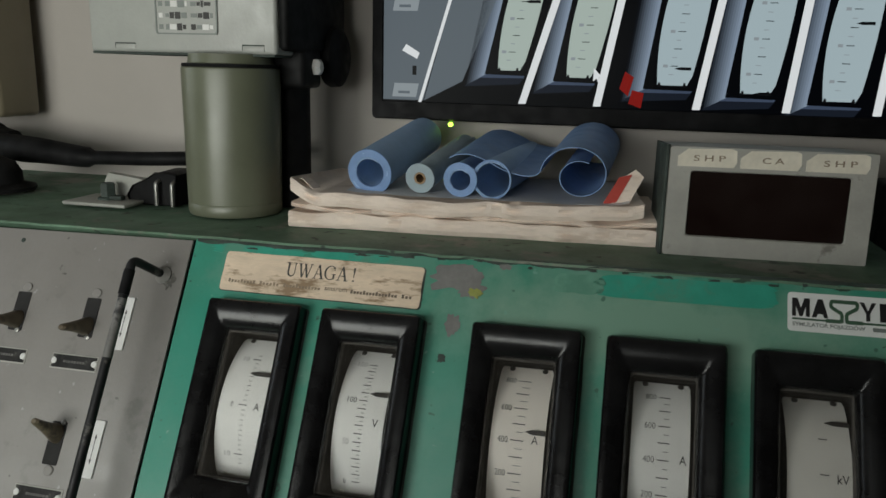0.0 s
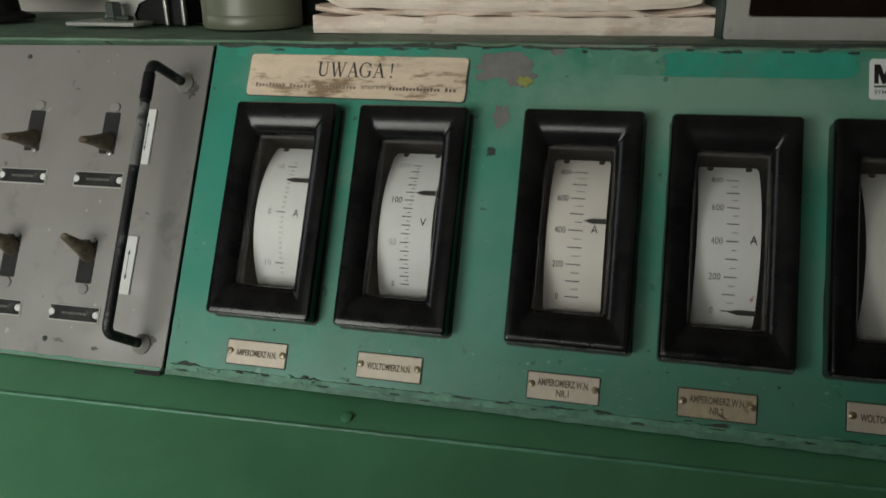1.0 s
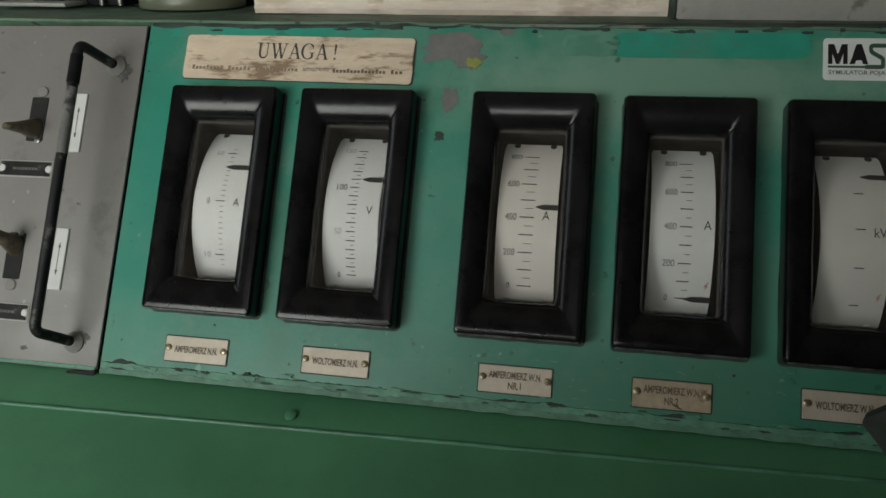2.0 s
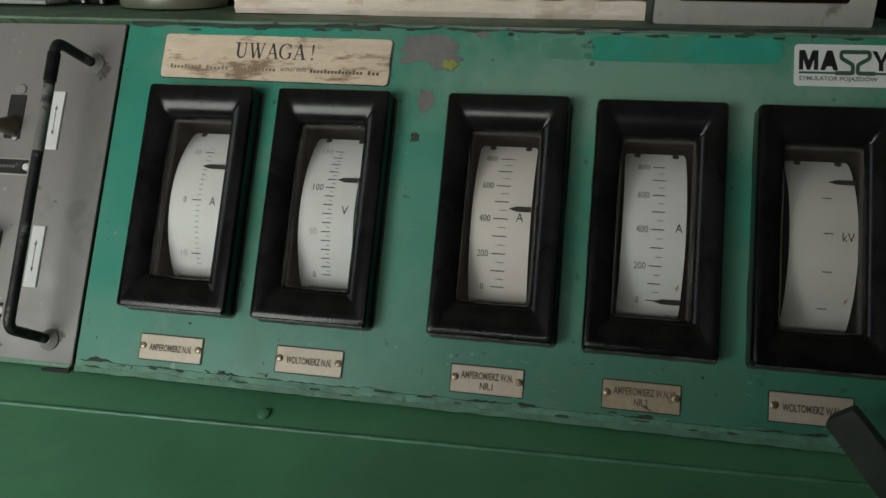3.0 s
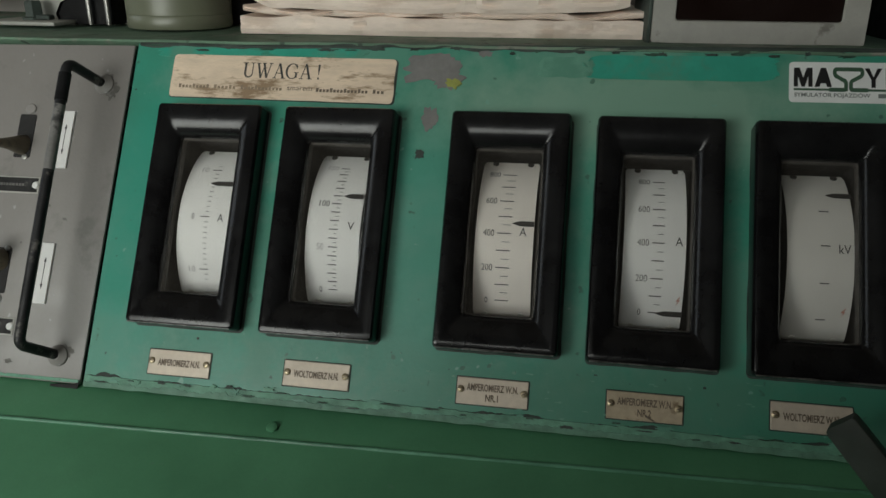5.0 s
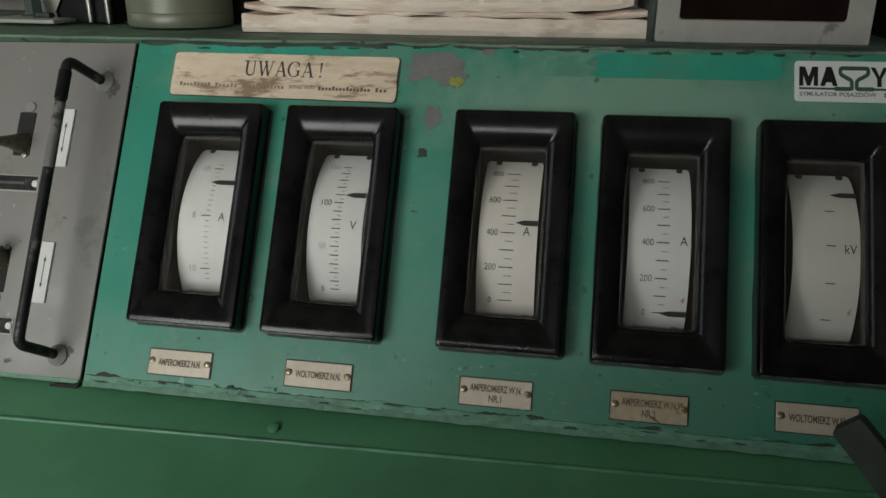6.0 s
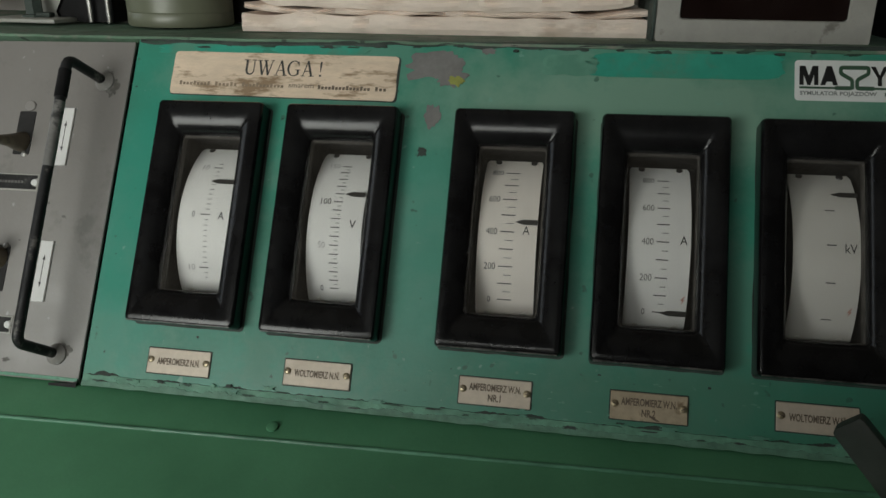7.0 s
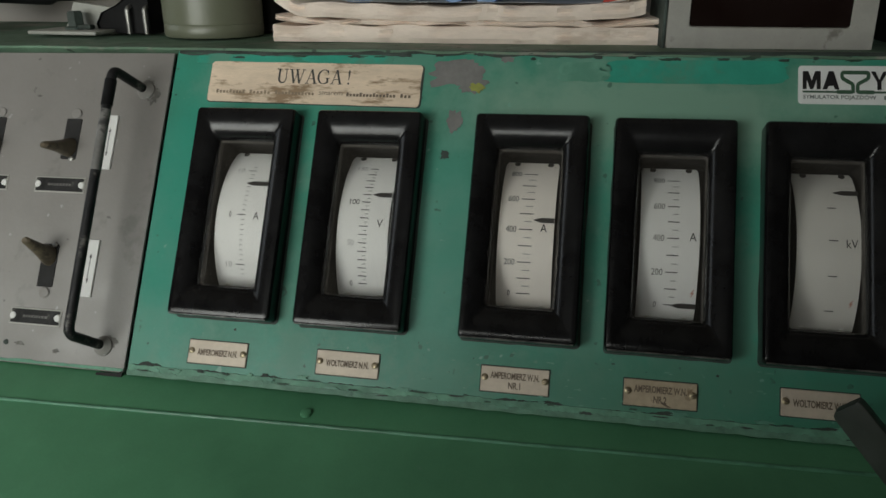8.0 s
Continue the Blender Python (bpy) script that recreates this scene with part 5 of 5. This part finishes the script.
shown([(-0.172, ZB), (-0.122, ZB), (lx(-0.122, TOPZ, 0.27), TOPZ), (-0.172, TOPZ)], SCR_P)
shown([(-0.1285, ZB - 0.003), (-0.1245, ZB - 0.003), (lx(-0.122, TOPZ, 0.30), TOPZ), (lx(-0.126, TOPZ, 0.30), TOPZ)], SCR_W, 2)
shown([(-0.121, ZB), (-0.075, 1.350), (lx(-0.060, 1.46), 1.46), (lx(-0.060, TOPZ), TOPZ), (lx(-0.121, TOPZ, 0.27), TOPZ)], SCR_P)
shown([(-0.1490, 1.3840), (-0.1305, 1.3745), (-0.1275, 1.3815), (-0.1440, 1.3915)], SCR_W, 2)
shown([(-0.1360, 1.3560), (-0.1310, 1.3560), (-0.1310, 1.3665), (-0.1360, 1.3665)], SCR_I, 2)
for zz in (1.3300, 1.4290):
    shown([(-0.1610, zz), (-0.1310, zz), (-0.1280, zz + 0.0160), (-0.1580, zz + 0.0160)], SCR_L, 2)
    shown([(-0.1530, zz + 0.004), (-0.1390, zz + 0.004), (-0.1390, zz + 0.007), (-0.1530, zz + 0.007)], SCR_P, 3)
for k, (x, w, zb, lean) in enumerate(((-0.0345, 0.029, 1.3610, 0.22), (0.0450, 0.030, 1.3550, 0.19), (0.1455, 0.035, 1.3495, 0.13), (0.2335, 0.034, 1.3430, 0.11), (0.3170, 0.036, 1.3375, 0.09))):
    face = SCR_F if k < 2 else SCR_F2
    hgt = 0.135
    L = lambda xx, zz: xx + (zz - zb) * lean
    # bevels of the pictured frame, brighter towards the dial
    for xa, xb, tone in BEVELS:
        dz = lambda v: zb - 0.002 + (v + 0.012) * 0.55
        shown([(x + xa, dz(xa)), (x + xb, dz(xb)), (L(x + xb, zb + hgt), zb + hgt), (L(x + xa, zb + hgt), zb + hgt)], tone)
    shown([(x - 0.038, zb - 0.0165), (x + w - 0.002, zb - 0.0125), (x + w + 0.004, zb - 0.004), (x - 0.012, zb - 0.002)], SCR_D0)
    shown([(x - 0.020, zb - 0.0060), (x + w + 0.002, zb - 0.0055), (x + w + 0.004, zb - 0.0030), (x - 0.012, zb - 0.002)], SCR_D1, 2)
    shown([(x - 0.014, zb - 0.002), (x + w + 0.004, zb - 0.002), (L(x + w + 0.004, zb + hgt), zb + hgt), (L(x - 0.014, zb + hgt), zb + hgt)], SCR_B, 2)
    arc = [(L(x, zb + hgt * q) - 0.0075 * (1 - ((q - 0.55) * 2) ** 2), zb + hgt * q) for q in np.linspace(0.02, 1, 14)]
    rgt = [(L(x + w, zb + hgt * q) + 0.003 * (1 - ((q - 0.5) * 2) ** 2) - 0.003 * (q < 0.05), zb + hgt * q) for q in np.linspace(0.02, 1, 14)][::-1]
    shown(arc + rgt, face, 3, "picture_dial")
    xs0, ss = (-0.0075, 0.0780, 0.1860, 0.2790, 0.3685)[k], (0.29, 0.165, 0.140, 0.085, 0.06)[k]
    shown([(xs0, ZB), (xs0 + 0.0085, ZB), (xs0 + 0.0085 + (TOPZ - ZB) * ss, TOPZ), (xs0 + (TOPZ - ZB) * ss, TOPZ)], SCR_W, 4, "picture_stripe")
    for bx, bw in ((x + 0.001, 0.004), (x + w - 0.007, 0.004)):
        shown([(bx, zb + 0.001), (bx + bw, zb + 0.001), (bx + bw * 0.8, zb + 0.0055), (bx + bw * 0.3, zb + 0.0060)], SCR_I, 4, "picture_mark")
    for j in range(12):
        zz = zb + 0.014 + 0.0092 * j
        bx = L(x, zz) - 0.004 + w * 0.42
        shown([(bx, zz), (bx + (0.008 if j % 2 else 0.005), zz), (bx + (0.008 if j % 2 else 0.005), zz + 0.0008), (bx, zz + 0.0008)], SCR_I if j % 2 else SCR_L, 4, "picture_mark")
        if j % 4 == 1:
            shown([(bx - 0.008, zz - 0.0012), (bx - 0.003, zz - 0.0012), (bx - 0.003, zz + 0.0020), (bx - 0.008, zz + 0.0020)], SCR_L, 4, "picture_mark")
    zz = zb + (0.078, 0.092, 0.020, 0.002, 0.082)[k]
    bx = L(x, zz) - 0.004 + w * 0.55
    shown([(bx, zz + 0.001), (bx + 0.006, zz + 0.0026), (bx + 0.018, zz + 0.0026), (bx + 0.018, zz - 0.0006), (bx + 0.006, zz - 0.0006)], SCR_I, 5, "picture_pointer")
shown([(0.384, ZB + 0.003), (0.438, ZB + 0.003), (0.438, TOPZ), (0.392, TOPZ)], SCR_G, 2)
# Red lamp reflection, drawn as glowing areas.
shown([(0.106, 1.347), (0.116, 1.339), (0.121, 1.360), (0.111, 1.366)], SCR_R, 3)
shown([(0.117, 1.331), (0.131, 1.326), (0.133, 1.343), (0.120, 1.346)], SCR_R, 3)
cur = [(0, 0), (0, -0.0150), (0.0035, -0.0115), (0.0060, -0.0170), (0.0082, -0.0160), (0.0058, -0.0107), (0.0105, -0.0107)]
shown([(0.0765 + x, 1.3690 + z) for x, z in cur], SCR_W, 6, "picture_cursor")
led = part("power_light", lathe([(0.0025, -0.004), (0.0025, 0.002), (0.0016, 0.004), (0.0003, 0.0045)], 14, "y"), glow("green_light", (0.45, 1.0, 0.05), 6.0), mon, "green power light", m=pose(-0.0883 - ox, 0.004, -0.0040, 0, 0, 180))

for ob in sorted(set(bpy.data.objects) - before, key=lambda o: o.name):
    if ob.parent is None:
        ob.matrix_basis = VIEW_FIT @ ob.matrix_basis

# ---- controller lever over the desk ----
lv = thing("controller_lever", at(0.30, -0.17, 0.0), "grey-green metal controller lever above the desk", "lever")
a, b = Vector((-0.0125, 0.1107, 0.9815)), Vector((0.0875, 0.0607, 0.8775))
d = (b - a).normalized()
s = d.cross(Vector((0, 0, 1))).normalized()
u = s.cross(d)
lps = []
for f, k, back in ((0.0, 0.80, 0.0), (0.012, 0.95, 0.0), (0.03, 1.0, 0.0), (0.07, 1.0, 0.0), (1.0, 1.15, 0.0)):
    o = a.lerp(b, f) - u * 0.006 * (1 - k if k < 1 else 0)
    lp1 = []
    for x, y in ((0, -0.14), (-0.10, -0.02), (-0.22, 0), (-0.80, 0), (-0.94, -0.03), (-1, -0.14), (-1, -0.9), (-0.85, -1), (-0.15, -1), (0, -0.9)):
        lp1.append(o + s * (0.0110 * (0.6 + 0.4 * k) * x) + u * (0.0230 * k * y))
    lps.append(lp1)
part("bar", loft(bmesh.new(), lps), LEVER, lv)
part("post", lathe([(0.024, 0.80), (0.024, 0.884), (0.020, 0.892), (0.004, 0.894)], 28, at=(0.0900, 0.0590, 0.0)), LEVER, lv)
